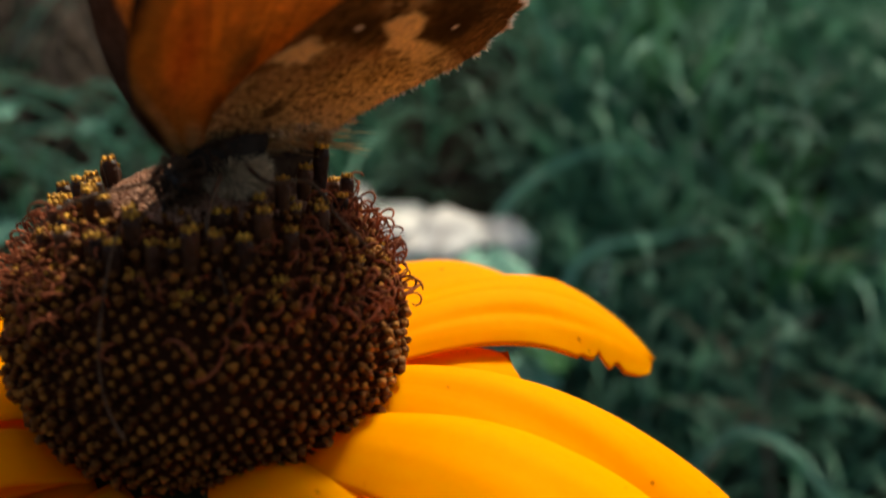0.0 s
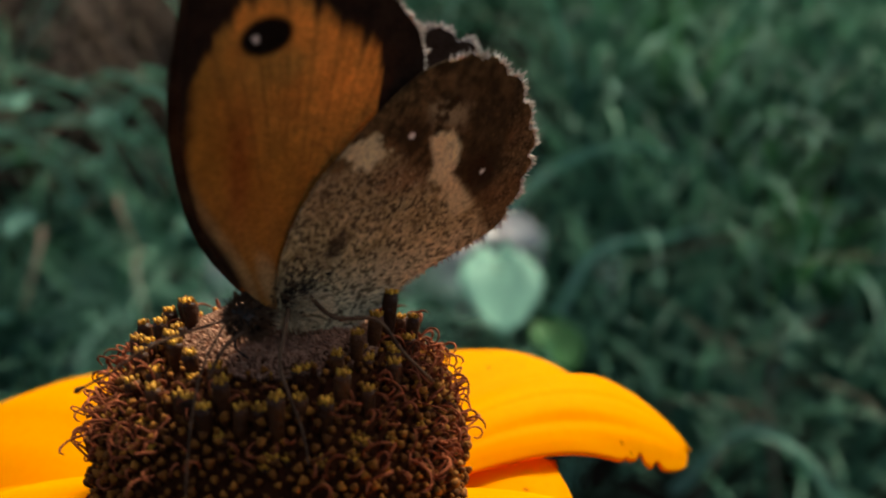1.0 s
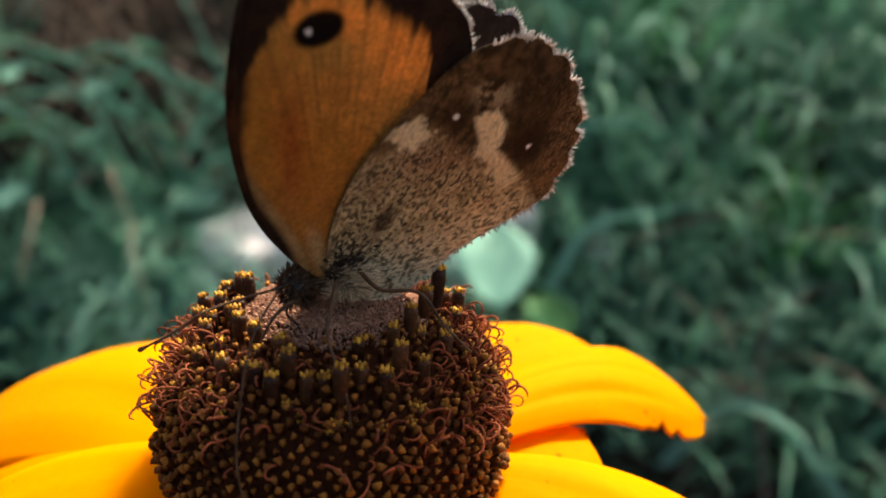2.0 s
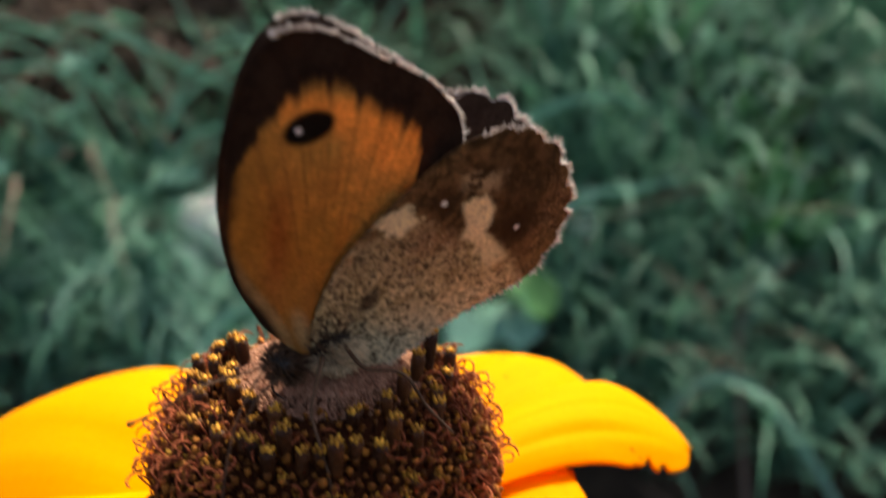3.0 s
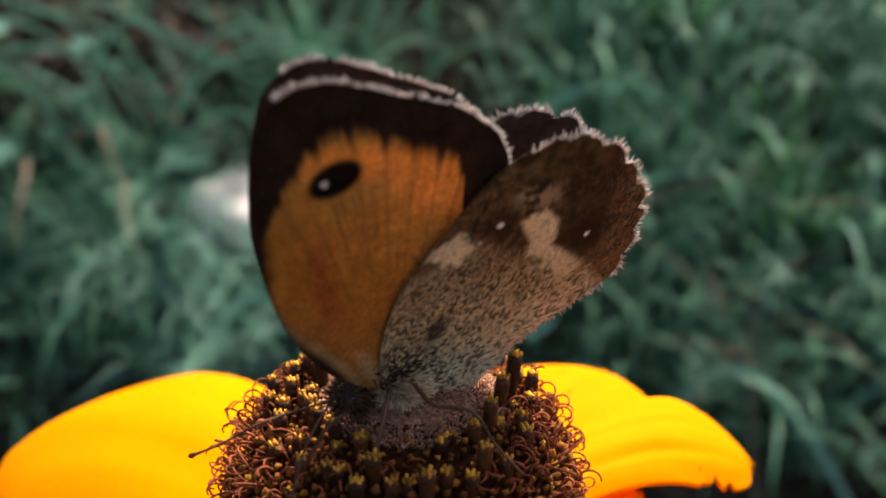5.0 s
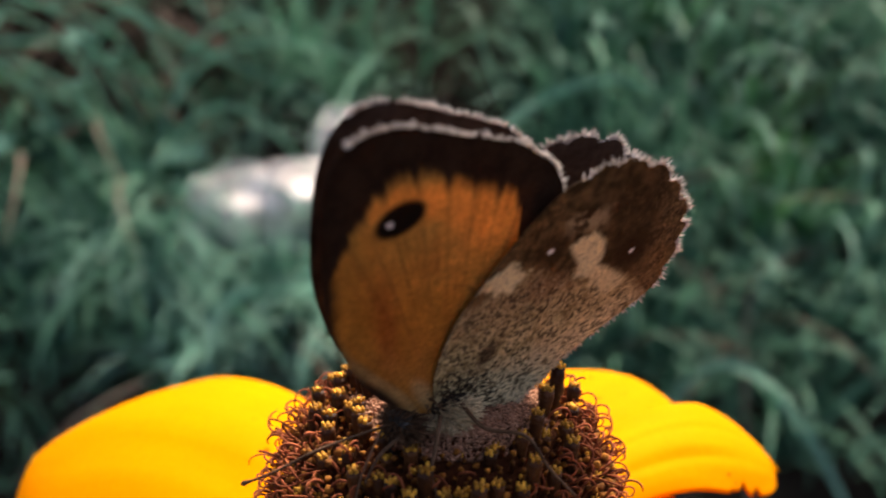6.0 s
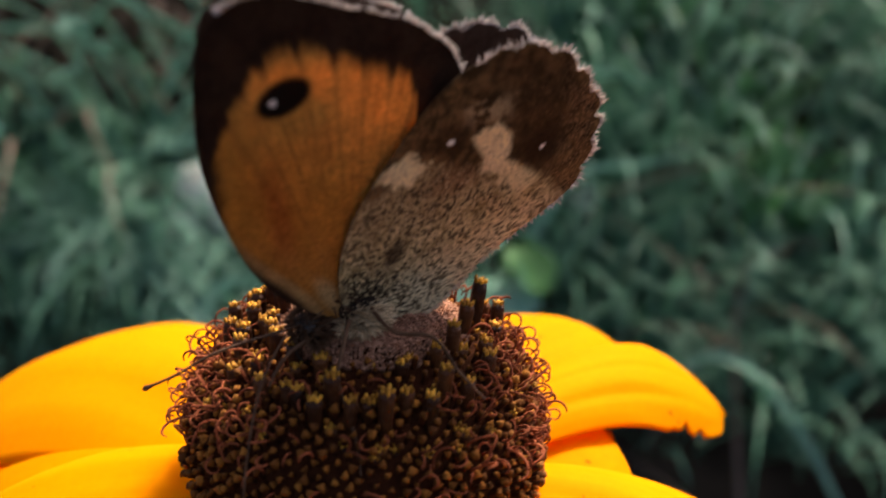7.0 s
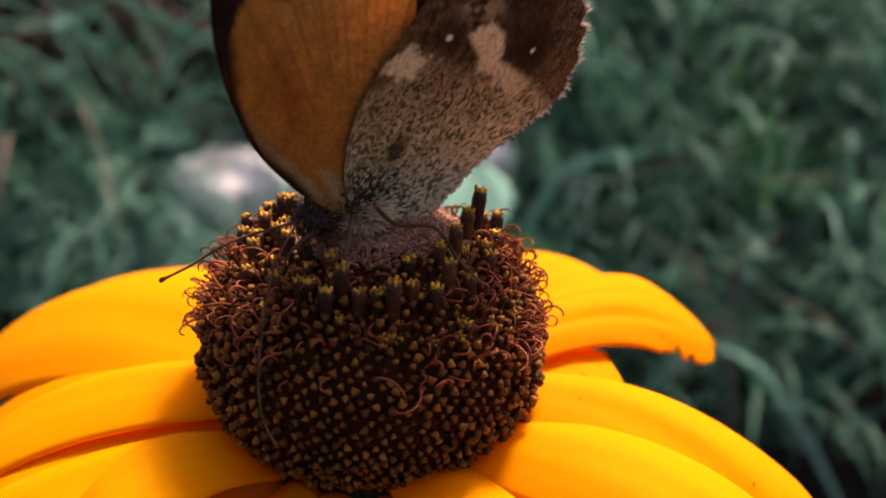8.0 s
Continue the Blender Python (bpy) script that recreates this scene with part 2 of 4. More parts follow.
grass_mat = grass_material("grass", (0.034, 0.135, 0.086), (0.205, 0.435, 0.30))
leaf_mats = [grass_material("broad_leaf", (0.20, 0.46, 0.36), (0.36, 0.62, 0.49)), grass_material("fresh_leaf", (0.035, 0.15, 0.04), (0.10, 0.29, 0.09))]
pale_blade_mat = grass_material("pale_blade", (0.18, 0.40, 0.31), (0.39, 0.64, 0.52))
withered_mat = grass_material("withered_grass", (0.06, 0.042, 0.036), (0.20, 0.145, 0.12), 0.8)
dry_mat = grass_material("dry_grass", (0.14, 0.10, 0.08), (0.36, 0.27, 0.22), 0.8)


def blades(name, count, box, length, width, rng, lean=(0.2, 1.2), keep=None, start=(0.0, 0.5)):
    """Curved, folded grass blades that grow from the ground, as one mesh."""
    segs = 6
    verts, faces = [], []
    made = 0
    while made < count:
        x, y = rng.uniform(box[0], box[1]), rng.uniform(box[2], box[3])
        if keep and not keep(x, y):
            continue
        made += 1
        z = bank(x, y) - 0.004
        ln, wd = rng.uniform(*length), rng.uniform(*width)
        turn, tip = rng.uniform(0, 2 * math.pi), rng.uniform(*lean)
        first = rng.uniform(*start)
        twist, veer = rng.uniform(-1.5, 1.5), rng.uniform(-1.2, 1.2)
        p = np.array([x, y, z])
        s0 = len(verts)
        for i in range(segs + 1):
            k = i / segs
            el = math.pi / 2 - first - tip * k ** 1.3
            az = turn + veer * k
            way = np.array([math.cos(az) * math.cos(el), math.sin(az) * math.cos(el), math.sin(el)])
            sa = az + math.pi / 2 + twist * k
            side = np.array([math.cos(sa), math.sin(sa), 0.0])
            w = wd / 2 * (1 - k ** 2.2) * (0.7 + 0.6 * min(k * 3, 1)) + 0.0001
            fold = np.cross(side, way) * w * 0.35
            verts += [tuple(p - side * w), tuple(p + fold), tuple(p + side * w)]
            p = p + way * ln / segs
        for i in range(segs):
            b = s0 + 3 * i
            faces += [(b, b + 1, b + 4, b + 3), (b + 1, b + 2, b + 5, b + 4)]
    return mesh(name, verts, faces)


def clumps(seed, least):
    """Where grass grows: in clumps, thin in front of the stones."""
    def grows(x, y):
        if x > 0.05 and y < 0.345:
            return False
        for cx, w in ((0.0, 0.042), (-0.08, 0.042)):
            if abs(x - cx) < w and 0.33 < y < 0.45:
                return noise.noise((x * 90, y * 90, seed)) > (0.15 if y < 0.405 else 0.5)
        if abs(x - 0.01) < 0.045 and 0.45 < y < 0.54:
            return noise.noise((x * 60, y * 60, seed)) > 0.4
        bare = 0.9 * min(max((-0.09 - x) / 0.04, 0), 1) * min(max((y - 0.415) / 0.05, 0), 1) + 0.8 * min(max((0.37 - y) / 0.07, 0), 1)
        return noise.noise((x * 13 + seed, y * 13, 0.3)) - bare + 0.7 * noise.noise((x * 31, y * 31, seed)) > least
    return grows


def stuff(name, label, category, data, mat):
    ob = new(name, data)
    ob.data.materials.append(mat)
    return tagged(ob, label, category, kind="stuff")


rng = random.Random(4)
stuff("grass", "tangled long blue-green meadow grass on a bank", "grass", blades("grass", 10500, (-0.42, 0.45, 0.24, 0.78), (0.035, 0.11), (0.0009, 0.0022), rng, (0.9, 3.0), clumps(2.0, -0.2), (0.0, 1.0)), grass_mat)
stuff("grass", "short dark green grass between the long blades", "grass", blades("short_grass", 8000, (-0.5, 0.55, 0.26, 0.9), (0.02, 0.06), (0.0009, 0.0021), rng, (0.3, 2.2), clumps(9.0, -0.3), (0.0, 1.2)), grass_mat)
# Paler blades put the hazy brightness on the bank's left into their colour.
stuff("grass", "pale blue-green blades in a tangle, coloured to imitate hazy brightness", "grass", blades("pale_grass", 900, (-0.17, -0.01, 0.37, 0.52), (0.03, 0.09), (0.0009, 0.002), rng, (0.8, 2.6), clumps(5.0, 0.2), (0.2, 1.3)), pale_blade_mat)
stuff("grass", "thin pale blades bent among the dark grass", "grass", blades("pale_grass", 330, (0.03, 0.26, 0.36, 0.54), (0.04, 0.11), (0.0009, 0.0019), rng, (0.8, 2.6), clumps(7.0, 0.1), (0.2, 1.3)), pale_blade_mat)
stuff("grass", "fresh bright green blades among the meadow grass", "grass", blades("fresh_grass", 80, (0.095, 0.13, 0.48, 0.56), (0.03, 0.08), (0.002, 0.004), rng, (0.4, 1.6)), leaf_mats[1])
stuff("grass", "fresh bright green blades among the meadow grass", "grass", blades("fresh_grass", 60, (0.145, 0.185, 0.41, 0.46), (0.03, 0.07), (0.002, 0.004), rng, (0.4, 1.6)), leaf_mats[1])
stuff("grass", "long dark green meadow grass farther up", "grass", blades("far_grass", 5000, (-1.6, 1.6, 0.8, 2.6), (0.08, 0.2), (0.004, 0.008), rng, (0.4, 2.0)), grass_mat)
stuff("dry_grass", "pale brown dry stalks lying among the grass", "dry grass", blades("dry_grass", 150, (-0.45, 0.45, 0.28, 0.8), (0.06, 0.16), (0.001, 0.0022), rng, (0.6, 2.2), None, (0.5, 1.4)), dry_mat)
stuff("dry_grass", "patch of brown withered grass and litter", "dry grass", blades("litter", 500, (-0.30, -0.10, 0.44, 0.62), (0.04, 0.10), (0.0015, 0.004), rng, (0.8, 2.4), None, (0.2, 1.2)), withered_mat)

stone_mat = speckled("stone", [(0.35, (0.48, 0.40, 0.37)), (0.5, (0.86, 0.77, 0.72)), (0.7, (0.96, 0.89, 0.85))], 70, 0.85, 0.004)


def stone(x, y, radii, seed):
    bm = bmesh.new()
    bmesh.ops.create_icosphere(bm, subdivisions=4, radius=1)
    for v in bm.verts:
        d = v.co.copy()
        k = 1 + 0.5 * noise.noise(d * 1.3 + Vector((seed, 0, 0))) + 0.10 * noise.noise(d * 3.5 + Vector((0, seed, 0)))
        d.z = 0.8 * math.sqrt(d.z) if d.z > 0 else 2.5 * d.z
        v.co = Matrix.Rotation(radians(14), 3, "X") @ (Vector((d.x * radii[0], d.y * radii[1], d.z * radii[2])) * k)
    for f in bm.faces:
        f.smooth = True
    me = bpy.data.meshes.new("stone")
    bm.to_mesh(me)
    bm.free()
    me.materials.append(stone_mat)
    ob = new("stone", me)
    ob.location = (x, y, bank(x, y) + radii[2])
    return tagged(ob, "pale pinkish-grey stone lying in the grass", "stone", "stones in the grass")


for n, (x, y, r) in enumerate(((-0.024, 0.426, (0.021, 0.022, 0.014)), (0.002, 0.422, (0.023, 0.024, 0.016)), (0.026, 0.428, (0.015, 0.018, 0.012)), (-0.092, 0.416, (0.023, 0.022, 0.014)), (-0.066, 0.416, (0.021, 0.022, 0.015)), (-0.050, 0.440, (0.013, 0.014, 0.010)), (-0.112, 0.408, (0.012, 0.012, 0.009)), (0.077, 0.425, (0.006, 0.005, 0.005)))):
    stone(x, y, r, n * 3.7)



def broad_leaf(x, y, size, turn, rise, kind, high, label):
    """A rounded herb leaf on a thin stalk from the ground."""
    ob = thing("leaf", label, "leaf", (x, y, bank(x, y)), "broad leaves in the grass")
    g = []
    c, s_ = math.cos(turn), math.sin(turn)
    for i in range(12):
        k = i / 11
        w = size * 0.48 * math.sin(math.pi * min(0.04 + 0.96 * k, 1)) ** 0.7 + 0.0003
        row = []
        for q in (-1, -0.6, -0.25, 0, 0.25, 0.6, 1):
            along, side = size * k, q * w
            z = high + size * k * math.sin(rise) + 0.12 * size * abs(q) ** 1.5 - 0.2 * size * k * k + 0.03 * size * math.sin(7 * k + 3 * q)
            row.append((along * math.cos(rise) * c - side * s_, along * math.cos(rise) * s_ + side * c, z))
        g.append(row)
    v, f = shell_data(g, 0.0004)
    part("blade", mesh("blade", v, f), leaf_mats[kind], ob)
    part("stalk", tubes("stalk", [([Vector((-0.01 * c, -0.01 * s_, -0.005)), Vector((-0.004 * c, -0.004 * s_, high * 0.6)), Vector((0, 0, high)), Vector((0.3 * size * c, 0.3 * size * s_, high + 0.25 * size * math.sin(rise)))], [0.0009, 0.0008, 0.0007, 0.0004])], 6), stem_leaf, ob)


stem_leaf = speckled("leaf_stalk", [(0.3, (0.05, 0.10, 0.03)), (0.7, (0.09, 0.16, 0.05))], 300, 0.6)
PALE_LEAF, FRESH_LEAF = "pale blue-green rounded leaf on a thin stalk", "fresh bright green leaf on a thin stalk"
broad_leaf(0.019, 0.374, 0.038, -1.4, -0.6, 0, 0.088, PALE_LEAF)
broad_leaf(0.040, 0.372, 0.026, -1.5, -0.3, 0, 0.045, PALE_LEAF)
broad_leaf(0.025, 0.372, 0.028, -1.9, -0.4, 0, 0.043, PALE_LEAF)
broad_leaf(0.042, 0.374, 0.026, -1.1, -0.5, 1, 0.058, FRESH_LEAF)
rng = random.Random(21)
for k in range(46):
    x, y = rng.uniform(-0.24, -0.02), rng.uniform(0.34, 0.48)
    if abs(x + 0.078) < 0.045 and y > 0.37:
        continue
    broad_leaf(x, y, rng.uniform(0.010, 0.022), rng.uniform(0, 6.3), rng.uniform(-0.3, 0.7), 1 if k % 7 == 0 else 0, rng.uniform(0.01, 0.05), FRESH_LEAF if k % 7 == 0 else PALE_LEAF)


def long_blade(points, wide, mat, label, name="grass_blade"):
    """One long blade that rises from the ground and arches over."""
    x0, y0, _ = points[0]
    n = 26
    pts = [Vector(spline(points, k / (n - 1))) for k in range(n)]
    g = []
    for k, p in enumerate(pts):
        way = (pts[min(k + 1, n - 1)] - pts[max(k - 1, 0)]).normalized()
        side = way.cross(Vector((0.25, 1, 0.35))).normalized()
        w = wide / 2 * (1 - (k / (n - 1)) ** 3) + 0.0002
        g.append([tuple(p + side * w * c + way.cross(side) * w * 0.3 * (1 - abs(c))) for c in (-1, -0.5, 0, 0.5, 1)])
    v, f = shell_data(g, 0.0003)
    o = np.array([x0, y0, bank(x0, y0) - 0.003])
    me = mesh(name, [tuple(np.array(q) - o) for q in v], f)
    me.materials.append(mat)
    ob = new(name, me)
    ob.location = o
    return tagged(ob, label, "grass blade" if name == "grass_blade" else "stalk", "long blades" if name == "grass_blade" else "")


def on_bank(x, y, up):
    return (x, y, bank(x, y) + up)


LONG = "long pale green grass blade arching over the others"
long_blade([on_bank(0.02, 0.44, -0.003), (0.040, 0.43, 0.240), (0.075, 0.43, 0.257), (0.112, 0.43, 0.252)], 0.006, pale_blade_mat, LONG)
long_blade([on_bank(-0.105, 0.34, -0.003), (-0.097, 0.35, 0.150), (-0.085, 0.355, 0.170), (-0.06, 0.36, 0.172)], 0.007, pale_blade_mat, LONG)
long_blade([on_bank(0.10, 0.36, -0.003), (0.13, 0.345, 0.150), (0.16, 0.325, 0.128), (0.185, 0.30, 0.085)], 0.006, pale_blade_mat, LONG)
long_blade([on_bank(-0.21, 0.50, -0.003), (-0.17, 0.46, 0.285), (-0.12, 0.455, 0.262), (-0.05, 0.45, 0.235)], 0.005, pale_blade_mat, LONG)
long_blade([on_bank(0.03, 0.38, -0.003), (0.06, 0.385, 0.210), (0.095, 0.39, 0.222), (0.12, 0.40, 0.225)], 0.005, pale_blade_mat, LONG)
for k in range(64):
    x, y = (rng.uniform(-0.2, 0.2), rng.uniform(0.36, 0.5)) if k < 14 else (rng.uniform(-0.15, -0.04), rng.uniform(0.41, 0.455))
    if abs(x + 0.08 - 0.55 * (y - 0.43)) < 0.05 or abs(x - 0.55 * (y - 0.43)) < 0.035:
        continue
    q, ln = rng.uniform(-0.6, 0.6) + (0 if rng.random() < 0.5 else math.pi), rng.uniform(0.07, 0.13)
    h = rng.uniform(0.04, 0.09)
    z = bank(x, y)
    long_blade([(x, y, z - 0.003), (x + 0.25 * ln * math.cos(q), y - 0.01, z + 0.75 * h), (x + 0.6 * ln * math.cos(q), y - 0.02, z + h), (x + ln * math.cos(q), y - 0.025, z + h * rng.uniform(0.3, 0.95))], rng.uniform(0.0014, 0.003), pale_blade_mat, LONG)
STALK = "thin brown dry stalk lying across the grass"
long_blade([on_bank(0.062, 0.43, -0.002), (0.085, 0.405, 0.205), (0.12, 0.40, 0.219), (0.155, 0.41, 0.224)], 0.003, dry_mat, STALK, "stalk")
long_blade([on_bank(0.145, 0.33, -0.002), (0.139, 0.345, 0.135), (0.137, 0.352, 0.165), (0.142, 0.36, 0.195)], 0.0022, dry_mat, STALK, "stalk")

# ---- the flower ----
CONE = [(0.0, -6.0), (5.4, -5.8), (7.6, -4.9), (9.0, -3.2), (9.75, -1.2), (9.85, 0.6), (9.55, 2.4), (8.8, 4.2), (7.6, 5.6), (6.1, 6.6), (4.7, 7.5), (3.1, 8.3), (1.5, 8.75), (0.0, 8.9)]


def flower_point(x, y, z):
    return Vector((x * MM, y * MM, z * MM + HEIGHT))


flower = thing("coneflower", "yellow coneflower with a dark brown domed cone and drooping rays", "flower")
prof = [spline(CONE, k / 40) for k in range(41)]
cv, cf = [], []
for r, z in prof:
    for k in range(64):
        q = 2 * math.pi * k / 64
        cv.append(flower_point(max(r, 0.02) * 0.965 * math.cos(q), max(r, 0.02) * 0.965 * math.sin(q), z * 0.98))
for i in range(40):
    for k in range(64):
        k2 = (k + 1) % 64
        cf.append((i * 64 + k, i * 64 + k2, (i + 1) * 64 + k2, (i + 1) * 64 + k))
part("cone", mesh("cone", cv, cf), cone_mat, flower, "dark brown cone core")

# lengths along the profile, to spread the florets evenly
step = [0.0]
area = [0.0]
for (r0, z0), (r1, z1) in zip(prof, prof[1:]):
    dl = math.hypot(r1 - r0, z1 - z0)
    step.append(step[-1] + dl)
    area.append(area[-1] + dl * math.pi * (r0 + r1))


def on_cone(share, turn):
    """Place and outward way at a share of the cone's area from below."""
    s = share * area[-1]
    i = min(max(int(np.searchsorted(area, s)) - 1, 0), 39)
    f = (s - area[i]) / max(area[i + 1] - area[i], 1e-9)
    r = prof[i][0] + (prof[i + 1][0] - prof[i][0]) * f
    z = prof[i][1] + (prof[i + 1][1] - prof[i][1]) * f
    dr, dz = prof[i + 1] - prof[i]
    n = Vector((dz * math.cos(turn), dz * math.sin(turn), -dr)).normalized()
    return Vector((r * math.cos(turn) * 0.985, r * math.sin(turn) * 0.985, z)), n


def set_on(p, n, up=0.0, spin=0.0, size=1.0):
    """The matrix that sets a thing built along z on the cone at p, pointing along n."""
    q = n.to_track_quat("Z", "Y").to_matrix().to_4x4()
    return Matrix.Translation(flower_point(*(p + n * up))) @ q @ Matrix.Rotation(spin, 4, "Z") @ Matrix.Diagonal((size, size, size, 1))


def knob_data(seed):
    """A short blunt bract tip: a dark peg that flares into a three-cornered tan top."""
    rg = random.Random(seed)
    verts, faces, mats = [], [], []
    tall_ = rg.uniform(0.85, 1.2)
    lean = rg.uniform(-0.10, 0.10)
    rings = [(0.16, -0.5, 0.0), (0.17, 0.15, 0.15), (0.23, 0.40, 0.4), (0.20, 0.55, 0.6), (0.10, 0.63, 0.3)]
    for r, z, star in rings:
        for k in range(6):
            q = 2 * math.pi * k / 6
            j = rg.uniform(0.72, 1.28) * (1 + star * (0.4 if k % 2 else -0.4))
            verts.append(((r * j * math.cos(q) + lean * max(z, 0)) * MM, r * j * math.sin(q) * MM, (z * tall_ + (0.07 * star if k % 2 else 0)) * MM))
    for i in range(len(rings) - 1):
        for k in range(6):
            k2 = (k + 1) % 6
            faces.append((i * 6 + k, i * 6 + k2, (i + 1) * 6 + k2, (i + 1) * 6 + k))
            mats.append(1 if i >= 2 else 0)
    faces.append(tuple(range(24, 30)))
    mats.append(1)
    return verts, faces, mats


rng = random.Random(11)
knob_kinds, knobs = [], []
for seed in range(6):
    kv, kf, km = knob_data(seed)
    me = mesh("disc_floret", kv, kf)
    me.materials.append(scale_mat)
    me.materials.append(tip_mat)
    me.polygons.foreach_set("material_index", km)
    knob_kinds.append((kv, kf, km))
    knobs.append(me)
GOLD = math.pi * (3 - math.sqrt(5))
KNOBS = 2300
near_knobs, rest_v, rest_f, rest_m = [], [], [], []
for i in range(KNOBS):
    share = 0.09 + 0.815 * i / KNOBS + rng.uniform(-0.0015, 0.0015)
    turn = (i * GOLD + rng.uniform(-0.012, 0.012)) % (2 * math.pi)
    p, n = on_cone(share, turn)
    n = (n + Vector((rng.uniform(-1, 1), rng.uniform(-1, 1), rng.uniform(-1, 1))) * 0.17 + Vector((0, 0, 0.55))).normalized()
    m = set_on(p, n, rng.uniform(-0.38, 0.12), rng.uniform(0, 6.3), rng.uniform(0.62, 1.08) * (1.0 if share < 0.84 else 0.75))
    kind = rng.randrange(6)
    if abs(turn - 1.5 * math.pi) < 0.95 and -2.5 < p.z < 5.0 and len(near_knobs) < 300:
        near_knobs.append((kind, m))
        continue
    kv, kf, km = knob_kinds[kind]
    o = len(rest_v)
    rest_v += [m @ Vector(v) for v in kv]
    rest_f += [tuple(o + a for a in f) for f in kf]
    rest_m += km
rest = mesh("disc", rest_v, rest_f)
rest.materials.append(scale_mat)
rest.materials.append(tip_mat)
rest.polygons.foreach_set("material_index", rest_m)
ob = part("disc", rest, [scale_mat, tip_mat], flower, "brown florets with tan tips in close spirals")
ob["kind"] = "stuff"
for kind, m in near_knobs:
    part("disc_floret", knobs[kind], [scale_mat, tip_mat], flower).matrix_local = m


def floret_mesh(name, long, lobes, seed):
    """A dark tube with a frayed crown of yellow pollen lobes."""
    rg = random.Random(seed)
    bow = rg.uniform(-0.1, 0.1)
    verts, faces = tube_data([(0, 0, -1.0 * MM), (bow * MM, 0, long * 0.4 * MM), (0.02 * MM, 0, long * 0.85 * MM), (0.02 * MM, 0, long * MM)], [0.29 * MM, 0.35 * MM, 0.40 * MM, 0.34 * MM], 9)
    mats = [0] * len(faces)
    for k in range(lobes):
        q = 2 * math.pi * k / lobes + rg.uniform(-0.25, 0.25)
        c, s = math.cos(q), math.sin(q)
        up = rg.uniform(0.12, 0.28)
        pts = [(0.22 * c * MM, 0.22 * s * MM, (long - 0.12) * MM), (0.27 * c * MM, 0.27 * s * MM, (long + up * 0.5) * MM), (0.30 * c * MM, 0.30 * s * MM, (long + up) * MM), (0.36 * c * MM, 0.36 * s * MM, (long + up * 0.8) * MM)]
        v, f = tube_data(pts, [0.09 * MM, 0.10 * MM, 0.08 * MM, 0.03 * MM], 5, len(verts))
        verts += v
        faces += f
        mats += [1] * len(f)
    v, f = tube_data([(0, 0, (long - 0.1) * MM), (0, 0, (long + 0.2) * MM)], [0.2 * MM, 0.12 * MM], 6, len(verts))
    verts += v
    faces += f
    mats += [1] * len(f)
    me = mesh(name, verts, faces)
    me.materials.append(tube_mat)
    me.materials.append(pollen_mat)
    me.polygons.foreach_set("material_index", mats)
    return me


floret_kinds = {k: floret_mesh("tubular_floret", k, 5, int(k * 10)) for k in (0.5, 0.9, 1.3, 1.8, 2.4, 3.0)}


def tall(turn, r, z, long, tilt=0.25, size=1.0):
    p = Vector((r * math.cos(turn) * 0.985, r * math.sin(turn) * 0.985, z))
    n = Vector((math.cos(turn) * tilt, math.sin(turn) * tilt, 1)).normalized()
    part("tubular_floret", floret_kinds[long], [tube_mat, pollen_mat], flower).matrix_local = set_on(p, n, 0, rng.uniform(0, 6), size)


# the tall open ones, each where it stands (turn, distance from the axis, height of its foot, length)
for turn, r, z, long in ((178, 7.3, 5.4, 2.4), (-173, 7.5, 5.4, 1.8), (-172, 6.2, 6.3, 1.8), (-165, 6.7, 6.0, 1.3), (-164, 5.6, 6.5, 1.3), (168, 6.4, 6.2, 1.8), (160, 7.2, 5.6, 1.8), (1, 5.7, 6.5, 3.0), (9, 7.0, 5.8, 2.4), (0, 6.8, 5.9, 1.3),
                         (-19, 6.6, 6.0, 1.3), (-30, 7.4, 5.4, 1.8), (-47, 7.8, 4.9, 1.8), (-56, 7.4, 5.2, 2.4), (-64, 8.0, 4.7, 1.8), (-72, 7.6, 5.0, 1.8), (-80, 8.2, 4.6, 2.4), (-86, 7.6, 5.0, 1.3), (-92, 7.9, 4.8, 1.8), (-99, 7.5, 5.1, 2.4), (-104, 8.2, 4.6, 1.8), (-112, 7.8, 4.9, 1.8), (-119, 7.4, 5.2, 1.3), (-127, 7.9, 4.9, 1.8), (-136, 7.3, 5.3, 1.8), (-146, 7.8, 4.9, 1.3), (-154, 7.2, 5.5, 1.8), (10, 5.4, 6.7, 1.3), (18, 6.6, 6.0, 1.8), (150, 6.9, 5.8, 1.8), (141, 7.3, 5.4, 1.3), (172, 5.0, 7.2, 1.3), (-176, 4.6, 7.4, 1.8), (-160, 5.2, 7.0, 1.3), (-150, 5.6, 6.8, 1.3), (165, 5.6, 6.9, 1.8), (-140, 5.8, 6.7, 1.3), (-125, 5.9, 6.6, 1.3), (-110, 5.9, 6.6, 0.9), (-70, 5.9, 6.6, 0.9), (-50, 5.7, 6.7, 1.3), (-35, 5.6, 6.8, 1.8), (-10, 5.3, 6.9, 1.8)):
    tall(radians(turn), r, z - 0.15, long, rng.uniform(0.0, 0.12), rng.uniform(0.95, 1.1))
